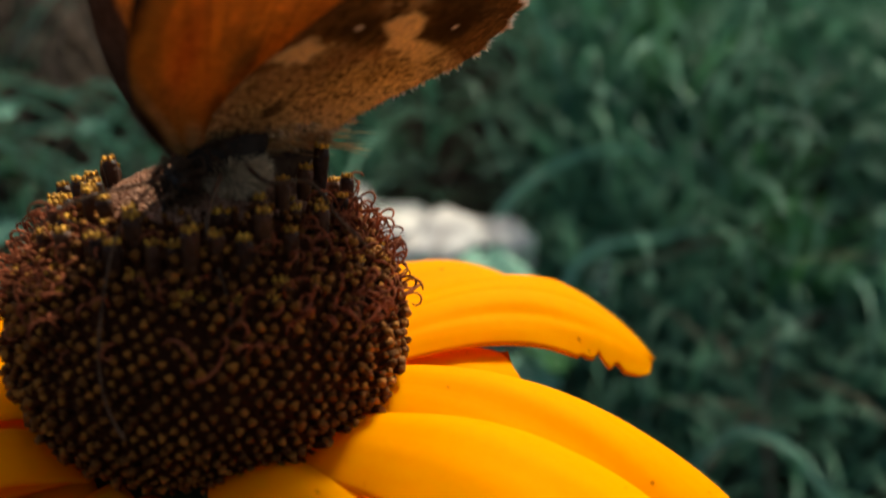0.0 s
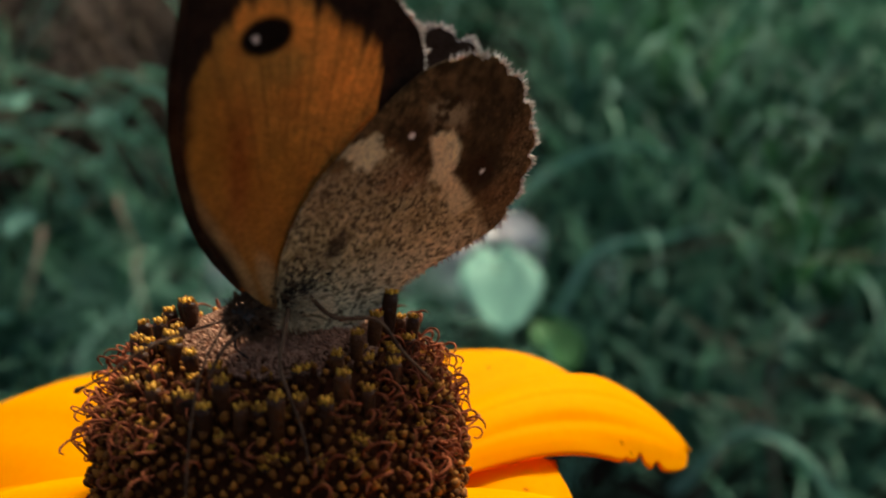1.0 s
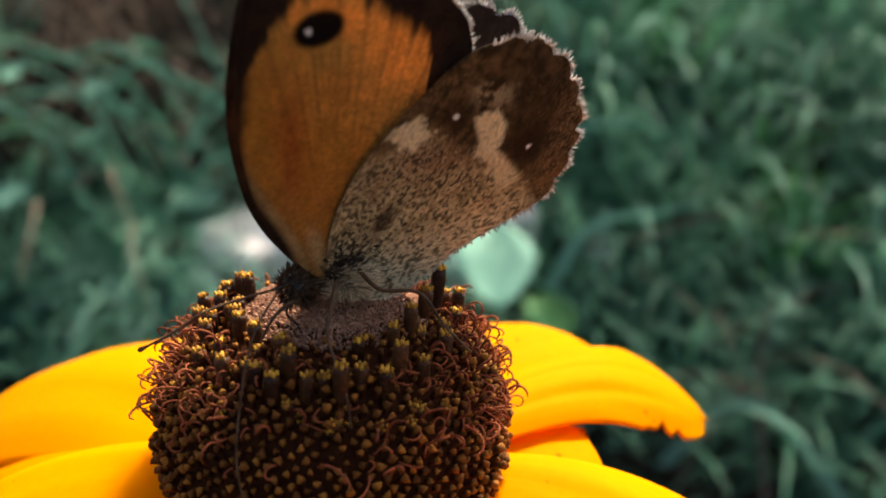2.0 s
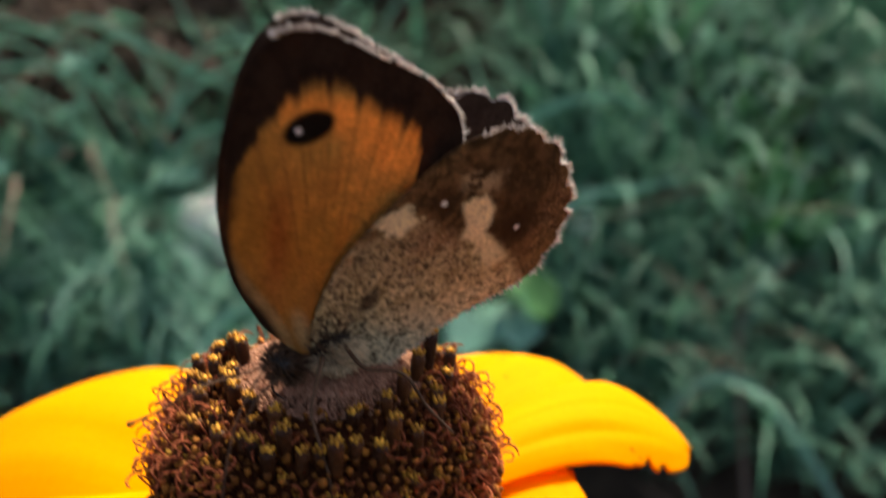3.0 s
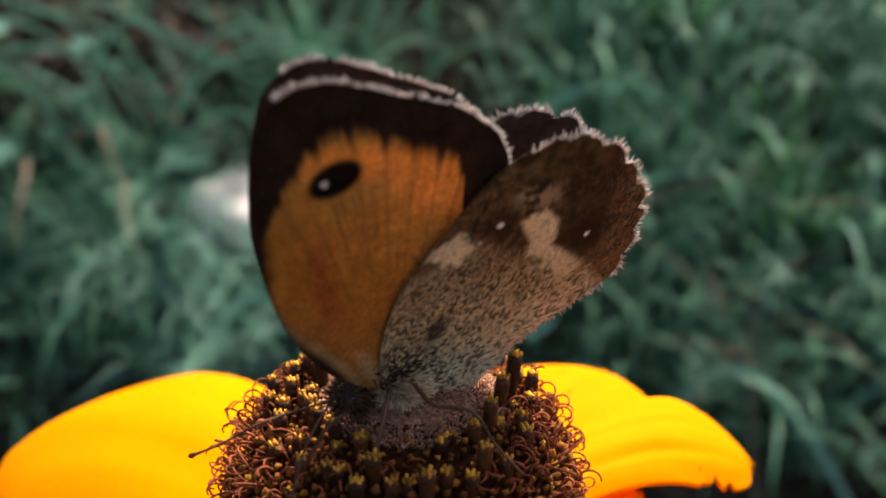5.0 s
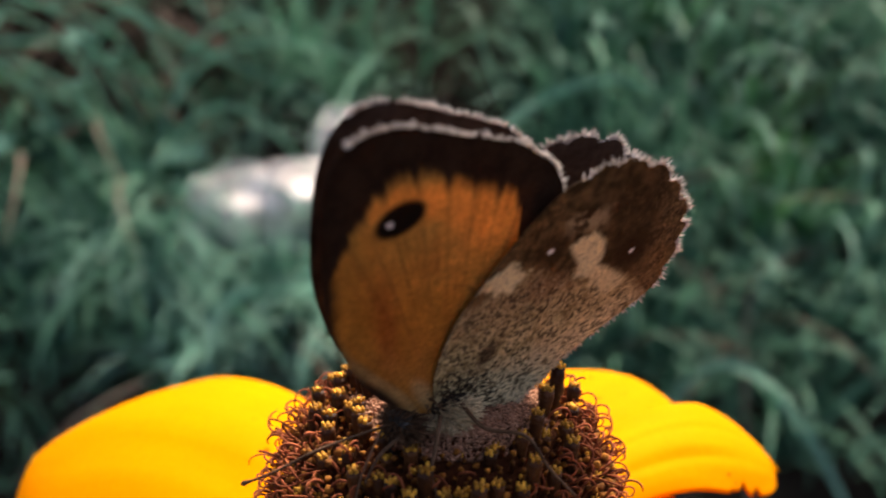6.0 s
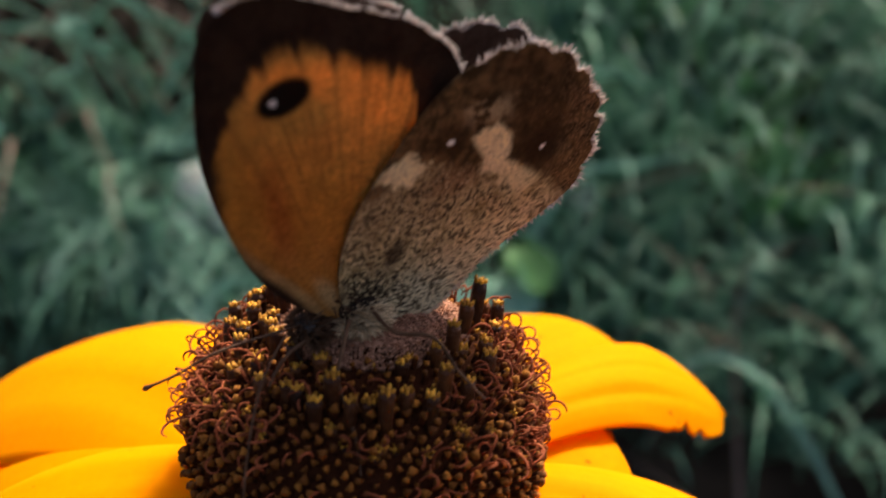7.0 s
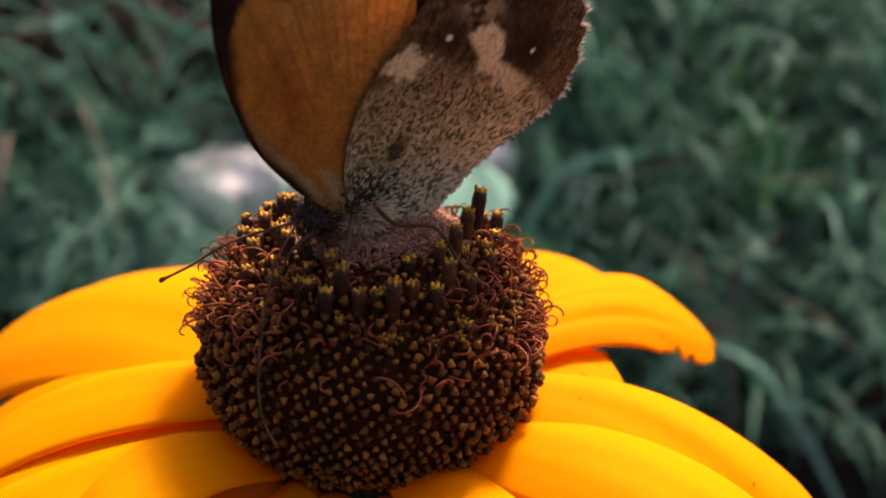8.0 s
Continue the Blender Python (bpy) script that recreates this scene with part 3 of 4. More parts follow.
for row, (count, r0, r1, longs) in enumerate(((24, 4.9, 5.6, (0.5, 0.9, 0.9)), (26, 5.6, 6.5, (0.5, 0.9, 0.9)), (34, 6.8, 7.7, (0.5, 0.9, 0.9)), (40, 7.8, 8.6, (0.5, 0.9, 0.9)), (30, 8.5, 9.0, (0.5, 0.5, 0.9)))):
    for i in range(count):
        turn = 2 * math.pi * (i + 0.5 * row) / count + rng.uniform(-0.09, 0.09)
        if 0.05 < turn < 1.5 and row < 3 or rng.random() < 0.4:
            continue
        r = rng.uniform(r0, r1)
        z = float(np.interp(r, [4.6, 6.0, 7.4, 8.5], [7.0, 6.4, 5.4, 4.0])) - 0.35
        tall(turn, r, z, rng.choice(longs), rng.uniform(0.05, 0.2) + 0.2 * max(row - 1, 0), rng.uniform(0.75, 1.0))

# the unopened middle: a smooth cap with fine pale scales on it
cap_v, cap_f = [], []
for i in range(13):
    r, z = spline(CONE, 0.78 + 0.22 * i / 12)
    for k in range(48):
        q = 2 * math.pi * k / 48
        wob = 1 + 0.012 * noise.noise((8 * math.cos(q), 8 * math.sin(q), i * 0.9))
        cap_v.append(flower_point(max(r, 0.02) * 0.985 * wob * math.cos(q), max(r, 0.02) * 0.985 * wob * math.sin(q), z * 0.99 * wob))
for i in range(12):
    for k in range(48):
        k2 = (k + 1) % 48
        cap_f.append((i * 48 + k, i * 48 + k2, (i + 1) * 48 + k2, (i + 1) * 48 + k))
part("cap", mesh("cap", cap_v, cap_f), dome_mat, flower, "smooth pinkish-brown middle of the cone")
dome_v, dome_f = [], []
for i in range(6500):
    share = 1 - 0.105 * rng.random()
    p, n = on_cone(share, rng.uniform(0, 2 * math.pi))
    n = (n + Vector((rng.uniform(-0.3, 0.3), rng.uniform(-0.3, 0.3), 0.5))).normalized()
    long = rng.uniform(0.02, 0.13)
    bend = Vector((rng.uniform(-0.15, 0.15), rng.uniform(-0.15, 0.15), 0))
    w = rng.uniform(0.045, 0.085)
    v, f = tube_data([flower_point(*(p - n * 0.2)), flower_point(*(p + n * long * 0.6)), flower_point(*(p + n * long + bend))], [w * MM, w * 0.9 * MM, 0.03 * MM], 4, len(dome_v))
    dome_v += v
    dome_f += f
ob = part("dome", mesh("dome", dome_v, dome_f), dome_mat, flower, "pale purplish-brown unopened buds")
ob["kind"] = "stuff"


def curl(p, n, size, seed):
    """Points of a thread that rises from the cone and rolls over."""
    rg = random.Random(seed)
    out = (n.normalized() + Vector((rg.uniform(-1, 1), rg.uniform(-1, 1), rg.uniform(-1, 1))) * 0.9).normalized()
    side = Vector((rg.uniform(-1, 1), rg.uniform(-1, 1), rg.uniform(-0.6, 0.3)))
    side = (side - out * side.dot(out)).normalized()
    pts, at, q = [], Vector(p), rg.uniform(-0.3, 0.2)
    rise = rg.uniform(0.6, 1.5) * size
    turnings = rg.uniform(3.0, 5.4)
    for i in range(10):
        pts.append(flower_point(*at))
        way = out * math.cos(q) + side * math.sin(q)
        at = at + way * rise * 0.22
        q += turnings / 9 * (0.3 + i / 6)
    return pts


threads = []
rng = random.Random(33)
for i in range(900):
    turn = rng.uniform(0, 2 * math.pi)
    if rng.random() > 0.10 + 0.90 * abs(math.cos(turn)) ** 1.5:
        continue
    share = rng.uniform(0.56, 0.86)
    p, n = on_cone(share, turn)
    n = (n + Vector((0, 0, rng.uniform(0.0, 0.9)))).normalized()
    w = rng.uniform(0.045, 0.075) * MM
    threads.append((curl(p + n * 0.35, n, rng.uniform(0.55, 1.1), i), [w] * 8 + [0.8 * w, 0.5 * w]))
ob = part("stigma_tangle", tubes("stigma_tangle", threads, 5), stigma_mat, flower, "curled reddish-brown threads")
ob["kind"] = "stuff"


def petal(phi, long, wide, lift=12.0, droop=45.0, roll=0.0, base_z=-4.6, arch=0.4, bend=0.0, notches=(), seed=0, deep_furrow=0.10):
    """One ray: a long arched sheet with two furrows, that leaves the cone at the angle phi."""
    rg = random.Random(seed)
    ni, nj = 44, 25
    a0 = radians(phi)
    at = np.array([6.6 * math.cos(a0), 6.6 * math.sin(a0), base_z])
    grid = []
    wob = rg.uniform(0, 6)
    for i in range(ni):
        s = i / (ni - 1)
        el = radians(lift - droop * s ** 1.15)
        az = a0 + radians(bend) * s
        way = np.array([math.cos(az) * math.cos(el), math.sin(az) * math.cos(el), math.sin(el)])
        side = np.array([-math.sin(az), math.cos(az), 0.0])
        up = np.cross(way, side)
        ro = radians(roll) * min(1, 0.3 + s)
        side, up = side * math.cos(ro) + up * math.sin(ro), up * math.cos(ro) - side * math.sin(ro)
        w = wide / 2 * min(1.0, 0.42 + 0.75 * s ** 0.8) * (max(0.0, 1 - max(0.0, (s - 0.55) / 0.45) ** 2.6)) ** 0.5 + 0.02
        row = []
        for j in range(nj):
            c = -1 + 2 * j / (nj - 1)
            cut = 0.0
            for edge, where, deep in notches:
                if (c > 0) == (edge > 0):
                    cut = max(cut, deep * max(0.0, 1 - abs(s - where) / 0.035))
            cc = c * (1 - cut)
            furrow = -deep_furrow * (math.exp(-((cc - 0.33) / 0.12) ** 2) + math.exp(-((cc + 0.33) / 0.12) ** 2)) * math.sin(math.pi * min(s * 1.1, 1))
            wave = 0.18 * math.sin(5 * s + wob + 2.2 * cc) * s + 0.22 * noise.noise((cc * 2.2 + seed, s * 3.0, wob)) * math.sin(math.pi * s)
            row.append(at + side * cc * w + up * (-arch * w * abs(cc) ** 1.8 + furrow + wave))
        grid.append(row)
        at = at + way * long / (ni - 1)
    v, f = shell_data(grid, 0.22)
    me = mesh("ray", [flower_point(*p) for p in v], f)
    uv = me.uv_layers.new(name="UVMap")
    idx = np.empty(len(me.loops), int)
    me.loops.foreach_get("vertex_index", idx)
    idx = idx % (ni * nj)
    co = np.stack([(idx % nj) / (nj - 1), (idx // nj) / (ni - 1)], 1)
    uv.data.foreach_set("uv", co.ravel())
    return part("ray", me, petal_mat, flower)


# phi, length, width, lift, droop, roll, base height, bend
RAYS = [
    (58.3, 25.6, 15.5, 17.5, 46.8, 3.7, -2.4, 4.3),
    (35.1, 28.0, 8.1, 17.7, 64.1, 36.3, -2.7, 1.9),
    (29.3, 11.2, 15.9, 3.7, 10.1, 6.9, -3.8, -0.6),
    (-1.8, 29.8, 12.3, 6.8, 80.4, 8.6, -2.3, -38.2),
    (-27.2, 25.5, 14.4, 19.1, 82.3, -0.9, -3.9, 11.7),
    (-58, 26, 12, 10, 76, -4, -4.4, 0),
    (-78, 26, 5.5, -8, 66, 0, -6.2, 0),
    (-103, 26, 6, -8, 66, 0, -6.2, 0),
    (-149.7, 15.5, 11.7, 34.1, 105.7, 18.5, -5.2, 9.4),
    (-121, 24, 5, -6, 68, 0, -6.0, 0),
    (-161.1, 27.3, 14.1, 6.4, 68.5, 1.7, -4.8, -8.2),
    (173.2, 30.7, 15.2, 3.6, 76.9, 10.6, -2.5, 3.4),
    (136.7, 39.7, 22.5, 12.4, 57.0, -12.7, -4.3, 17.3),
    (112, 25, 12, 4, 60, 0, -4.6, 0),
    (86, 25, 12, 4, 60, 0, -4.6, 0),
    (156, 33, 17, 6, 62, -4, -5.0, 6),
    (-172, 30, 18, 4, 64, 2, -4.6, 0),
    (-150, 26, 13, -6, 70, 0, -6.2, 0),
    (-16, 27, 14, -2, 80, 0, -6.0, 0),
    (-44, 26, 14, -2, 80, 0, -6.0, 0),
    (10, 25, 13, -2, 76, 0, -6.0, 0),
]
for k, (phi, long, wide, lift, droop, roll, bz, bend) in enumerate(RAYS):
    petal(phi, long, wide, lift, droop, roll, bz, 0.28 if k in (0, 1, 12) else 0.4, bend=bend, notches=[(-1, 0.72, 0.3), (-1, 0.80, 0.22), (-1, 0.66, 0.12)] if k == 1 else (), seed=k, deep_furrow=0.16 if k in (0, 1) else 0.10)

# stem and green bracts that carry the head
stem_pts = [(0, 0, -0.01), (0.004, 0.003, 0.08), (0.002, 0.006, 0.18), (0, 0.001, 0.26), (0, 0, HEIGHT - 0.0055)]
part("stem", tubes("stem", [([Vector(spline(stem_pts, k / 24)) for k in range(25)], [0.0028 - 0.0008 * k / 24 for k in range(25)])], 12), stem_mat, flower, "hairy green stem")
for k in range(14):
    q = 2 * math.pi * k / 14
    g = []
    for i in range(8):
        s = i / 7
        r, z = 3.0 + 8.5 * s, -6.6 - 3.2 * s * s
        w = 1.5 * math.sin(math.pi * (0.15 + 0.85 * s)) + 0.05
        g.append([np.array([r * math.cos(q) - c * w * math.sin(q), r * math.sin(q) + c * w * math.cos(q), z - 0.3 * c * c]) for c in (-1, -0.5, 0, 0.5, 1)])
    v, f = shell_data(g, 0.3)
    part("bract", mesh("bract", [flower_point(*p) for p in v], f), stem_mat, flower)

# ---- the butterfly ----
BODY = (-1.0, -3.9, 11.2)
HEADING, RISE, HINGE = 32.5, 10.0, 2.2
butterfly = thing("butterfly", "gatekeeper butterfly with orange and brown wings feeding on the cone", "butterfly")

FORE = [(0.0, 0.0), (-2.7, 1.7), (-4.65, 3.9), (-6.05, 6.5), (-7.0, 9.2), (-7.42, 11.6), (-7.6, 13.9), (-7.55, 15.4), (-7.25, 16.7), (-6.5, 17.65), (-5.3, 18.05), (-3.8, 17.85), (-2.3, 17.35), (-0.6, 16.75), (1.5, 16.0), (3.2, 14.9), (4.3, 13.7), (4.9, 11.8), (4.6, 9.5), (3.4, 6.0), (1.6, 2.4)]
HIND = [(0.0, 0.0), (-1.0, 2.9), (-0.85, 5.8), (0.1, 8.2), (1.5, 10.4), (2.95, 12.25), (4.35, 13.3), (6.3, 13.8), (8.2, 13.7), (9.9, 13.1), (11.4, 11.9), (12.6, 10.8), (13.4, 9.6), (13.7, 8.3), (13.7, 7.0), (13.5, 5.6), (12.8, 4.3), (11.2, 3.4), (9.3, 2.3), (7.4, 1.0), (6.0, -0.4), (4.8, -1.3), (2.8, -1.6)]


def smooth(a, b, x):
    k = min(max((x - a) / (b - a), 0.0), 1.0)
    return k * k * (3 - 2 * k)


def blot(u, v, cu, cv, ru, rv, turn=0.0, soft=0.25):
    """1 inside a soft turned ellipse, 0 outside."""
    c, s = math.cos(radians(turn)), math.sin(radians(turn))
    du, dv = u - cu, v - cv
    d = math.hypot((du * c + dv * s) / ru, (-du * s + dv * c) / rv)
    return 1 - smooth(1 - soft, 1 + soft, d)


def blend(a, b, k):
    return tuple(p + (q - p) * k for p, q in zip(a, b))


def vein(u, v, turns, width):
    """How near a place is to a vein that runs out from the wing's root."""
    q = math.degrees(math.atan2(v, u))
    d = min(abs(q - t) for t in turns)
    return 1 - smooth(0.4 * width, width, d)


BORDER_U = (-7.3, -6.7, -6.05, -5.35, -4.4, -3.2, -1.6, 0.0, 1.5, 2.3, 2.75)
BORDER_V = (10.0, 12.2, 13.85, 14.65, 15.4, 15.55, 14.85, 14.1, 13.5, 12.6, 8.0)
VEINS = (80, 86, 91.5, 97, 102.5, 108, 112, 116)


def fore_under(u, v, k, s):
    """Underside of a forewing: orange field, dark border, eye spot. k: share of the way out."""
    n = noise.noise((u * 0.9, v * 0.9, 3.1)) * 0.5 + noise.noise((u * 2.6, v * 2.6, 7.7)) * 0.3
    q = math.degrees(math.atan2(v, u))
    streak = noise.noise((q * 0.45, math.hypot(u, v) * 0.22, 2.0)) + 0.5 * noise.noise((q * 1.2, math.hypot(u, v) * 0.4, 6.0))
    orange = blend((0.56, 0.225, 0.034), (0.84, 0.400, 0.085), smooth(5, 14, v + 0.6 * u + 1.5 * n))
    orange = blend(orange, (0.42, 0.15, 0.03), 0.45 * smooth(0.0, 0.7, streak))
    orange = blend(orange, (0.40, 0.105, 0.022), 0.7 * blot(u, v, -4.1, 7.6, 0.55, 3.2, 10, 0.8))
    orange = blend(orange, (0.46, 0.21, 0.05), 0.6 * smooth(8.5, 3.0, v))
    orange = blend(orange, (0.25, 0.09, 0.02), 0.28 * vein(u, v, VEINS, 0.7) * smooth(5, 10, v))
    ring = abs(math.hypot((u + 0.6) / 1.5, (v - 6.6) / 2.3) - 1)
    orange = blend(orange, (0.22, 0.08, 0.02), 0.45 * (1 - smooth(0.02, 0.09, ring)) * smooth(-1.6, -0.4, u))
    brown = blend((0.024, 0.012, 0.008), (0.046, 0.024, 0.015), 0.5 + n)
    top = float(np.interp(u, BORDER_U, BORDER_V))
    fingers = 0.5 * noise.noise((q * 0.5, 1.0, 9.0)) + 0.35 * noise.noise((q * 1.3, v * 0.2, 4.0)) - 0.35 * vein(u, v, VEINS, 1.0)
    edge = max(smooth(-0.5, 0.55, v - top + 0.25 * n - 0.8 * fingers), smooth(2.6, 3.5, u + 0.3 * n + 0.10 * (13.0 - v)))
    costa = -1.45 - 5.1 * smooth(0, 8.8, v) - 0.25 * smooth(9, 13, v)
    edge = max(edge, smooth(-0.25, 0.55, costa - u + 0.25 * n))
    c = blend(orange, brown, edge)
    pale = smooth(-0.3, 0.2, costa - u) * (1 - smooth(0.3, 0.9, costa - u)) * (1 - smooth(4, 9, v))
    c = blend(c, (0.50, 0.30, 0.12), 0.85 * pale)
    c = blend(c, (0.62, 0.42, 0.20), 0.8 * blot(u, v, -1.25, 1.9, 0.45, 1.5, 30, 0.6))
    c = blend(c, (0.008, 0.005, 0.004), blot(u, v, -3.98, 13.6, 1.25, 0.82, 18, 0.18))
    c = blend(c, (0.9, 0.9, 0.9), blot(u, v, -4.47, 13.47, 0.17, 0.15, 0, 0.3))
    return c


def fore_upper(u, v, k, s):
    n = noise.noise((u * 0.9, v * 0.9, 13.1)) * 0.5 + noise.noise((u * 2.6, v * 2.6, 17.7)) * 0.3
    streak = noise.noise((math.degrees(math.atan2(v, u)) * 0.5, math.hypot(u, v) * 0.25, 8.0))
    orange = blend((0.72, 0.29, 0.045), (0.50, 0.17, 0.028), 0.3 + 0.8 * streak)
    orange = blend(orange, (0.16, 0.07, 0.03), 0.6 * vein(u, v, VEINS, 0.8))
    brown = blend((0.040, 0.024, 0.018), (0.085, 0.055, 0.042), 0.5 + n)
    top = 15.0 - 0.05 * (u + 3.0) ** 2
    edge = max(smooth(-0.4, 0.5, v - top + 0.5 * n), smooth(2.4, 3.3, u + 0.5 * n))
    costa = -0.8 - 4.8 * smooth(0, 9.5, v)
    edge = max(edge, smooth(-0.3, 0.5, costa - u + 0.3 * n))
    c = blend(orange, brown, edge)
    c = blend(c, (0.13, 0.06, 0.03), 0.9 * blot(u, v, -1.8, 8.0, 0.9, 2.0, 20, 0.5))
    c = blend(c, (0.03, 0.02, 0.015), blot(u, v, -3.3, 12.3, 1.5, 0.9, 16, 0.3))
    return c


PATCH_FRONT = [(0.28, 8.34), (0.6, 8.95), (1.44, 9.24), (1.96, 9.7), (2.73, 8.97), (3.3, 8.65), (2.56, 8.22), (2.25, 7.6), (1.78, 7.9), (1.39, 7.59), (1.16, 8.14)]
PATCH_BACK = [(5.5, 9.58), (6.2, 9.93), (7.0, 9.98), (7.84, 9.12), (7.88, 8.1), (7.7, 7.72), (8.92, 7.03), (10.2, 6.0), (9.94, 5.49), (8.88, 5.3), (7.94, 6.39), (7.66, 5.92), (7.42, 6.94), (6.32, 7.39), (6.36, 8.2), (5.64, 9.16)]
PATCH_GREY = [(4.7, 11.2), (6.07, 11.5), (7.6, 11.35), (7.5, 10.3), (5.2, 10.35)]


def inside(u, v, corners, soft):
    """1 inside a polygon, 0 outside, with a soft edge."""
    best, odd = 9.0, False
    for (x0, y0), (x1, y1) in zip(corners, corners[1:] + corners[:1]):
        k = min(max(((u - x0) * (x1 - x0) + (v - y0) * (y1 - y0)) / ((x1 - x0) ** 2 + (y1 - y0) ** 2), 0.0), 1.0)
        best = min(best, math.hypot(u - x0 - k * (x1 - x0), v - y0 - k * (y1 - y0)))
        if (y0 > v) != (y1 > v) and u < x0 + (v - y0) * (x1 - x0) / (y1 - y0):
            odd = not odd
    return smooth(-soft, soft, best if odd else -best)


def hind_under(u, v, k, s):
    """Underside of a hindwing: speckled tan, a dark outer field, two cream patches and white dots."""
    n = noise.noise((u * 0.8, v * 0.8, 23.1)) * 0.7 + noise.noise((u * 2.0, v * 2.0, 27.7)) * 0.8
    fine = noise.noise((u * 4.5, v * 4.5, 1.3))
    grit = noise.noise((u * 9.0, v * 9.0, 41.3))
    jag = 0.22 * noise.noise((u * 3.2, v * 3.2, 61.0)) + 0.12 * noise.noise((u * 7.0, v * 7.0, 62.0))
    far = math.hypot(u, v)
    q = math.degrees(math.atan2(v, u))
    ripple = noise.noise((q * 0.35, far * 1.6, 71.0)) + 0.6 * noise.noise((q * 0.8, far * 3.2, 75.0))
    tan = blend((0.30, 0.215, 0.100), (0.82, 0.67, 0.37), min(max(0.5 + 0.9 * n + 0.35 * ripple, 0), 1))
    tan = blend(tan, (0.93, 0.80, 0.52), 0.75 * smooth(3.0, -1.0, v - 0.30 * u))
    tan = blend(tan, (0.30, 0.18, 0.09), 0.55 * smooth(3.5, 7.0, v - 0.1 * u + 1.2 * n))
    tan = blend(tan, (0.22, 0.10, 0.05), 0.5 * blot(u, v, 4.6, 7.4, 1.9, 0.8, 10, 0.7))
    tan = blend(tan, (0.36, 0.21, 0.11), 0.3 * smooth(8.0, 11.5, u - 0.2 * v))
    dark = blend((0.045, 0.025, 0.011), (0.18, 0.105, 0.045), min(max(0.4 + 0.7 * n + 0.4 * ripple, 0), 1))
    line = 7.9 + 0.5 * math.sin(u * 0.9 - 1.0) - 0.34 * max(0.0, u - 5.5) ** 1.25
    outer = smooth(-0.6, 0.6, v - line + 0.6 * n + 0.6 * fine)
    c = blend(tan, dark, outer)
    speck = smooth(0.08, 0.30, fine + 0.35 * n + 0.3 * ripple)
    c = blend(c, (0.050, 0.028, 0.014), 0.85 * speck * (1 - outer))
    c = blend(c, (0.06, 0.035, 0.018), 0.65 * smooth(0.22, 0.40, grit) * (1 - outer))
    c = blend(c, (0.78, 0.62, 0.40), 0.5 * smooth(0.25, 0.45, -grit) * (1 - outer))
    c = blend(c, (0.34, 0.21, 0.11), 0.7 * smooth(0.05, 0.35, grit + 0.4 * fine) * outer * smooth(9.5, 12.5, u))
    c = blend(c, (0.27, 0.15, 0.06), 0.6 * smooth(0.1, 0.4, fine + 0.5 * n) * outer * smooth(6.5, 3.5, u))
    grey = inside(u + jag, v + jag, PATCH_GREY, 0.5)
    c = blend(c, (0.50, 0.37, 0.22), 0.85 * grey * smooth(-0.3, 0.2, n + 0.5 * fine + 0.3 * grit))
    p = max(inside(u + jag, v + jag, PATCH_FRONT, 0.16), inside(u + jag, v - jag, PATCH_BACK, 0.22) * (0.6 + 0.4 * smooth(5.6, 7.5, v)))
    c = blend(c, blend((0.94, 0.80, 0.49), (0.78, 0.64, 0.38), min(max(0.5 + 0.6 * n, 0), 1)), p * (1 - 0.35 * smooth(0.15, 0.45, fine)))
    c = blend(c, (0.030, 0.015, 0.008), 0.9 * blot(u, v, 10.0, 8.0, 1.5, 1.4, 0, 0.6) * (1 - p))
    c = blend(c, (0.035, 0.018, 0.009), 0.7 * blot(u, v, 9.3, 10.9, 2.3, 1.4, -25, 0.7) * smooth(-0.5, 0.1, fine + n))
    c = blend(c, (0.045, 0.022, 0.011), 0.7 * blot(u, v, 4.0, 9.9, 1.1, 0.8, 20, 0.7) * (1 - p))
    c = blend(c, (0.05, 0.03, 0.018), 0.85 * blot(u, v, 2.0 + jag, 3.6 + jag, 0.6, 0.8, 0, 0.6))
    c = blend(c, (0.045, 0.028, 0.018), 0.8 * smooth(3.2, 0.6, far) * smooth(-0.1, 0.3, fine + 0.2))
    c = blend(c, (0.97, 0.97, 0.95), blot(u, v, 4.2, 9.6, 0.20, 0.17, 0, 0.3))
    c = blend(c, (0.97, 0.97, 0.95), blot(u, v, 10.05, 7.85, 0.17, 0.13, 30, 0.3))
    return c


def hind_upper(u, v, k, s):
    n = noise.noise((u * 0.9, v * 0.9, 33.1)) * 0.5 + noise.noise((u * 2.6, v * 2.6, 37.7)) * 0.3
    streak = noise.noise((math.degrees(math.atan2(v, u)) * 0.5, math.hypot(u, v) * 0.25, 18.0))
    orange = blend((0.54, 0.21, 0.035), (0.38, 0.13, 0.022), 0.3 + 0.8 * streak)
    brown = blend((0.040, 0.024, 0.018), (0.085, 0.055, 0.042), 0.5 + n)
    field = (1 - smooth(0.66, 0.78, k + 0.1 * n)) * smooth(0.10, 0.20, s) * (1 - smooth(0.66, 0.80, s))
    c = blend(brown, orange, field)
    c = blend(c, (0.30, 0.16, 0.07), 0.6 * smooth(4.5, 1.5, math.hypot(u, v)))
    return c


paints = {}


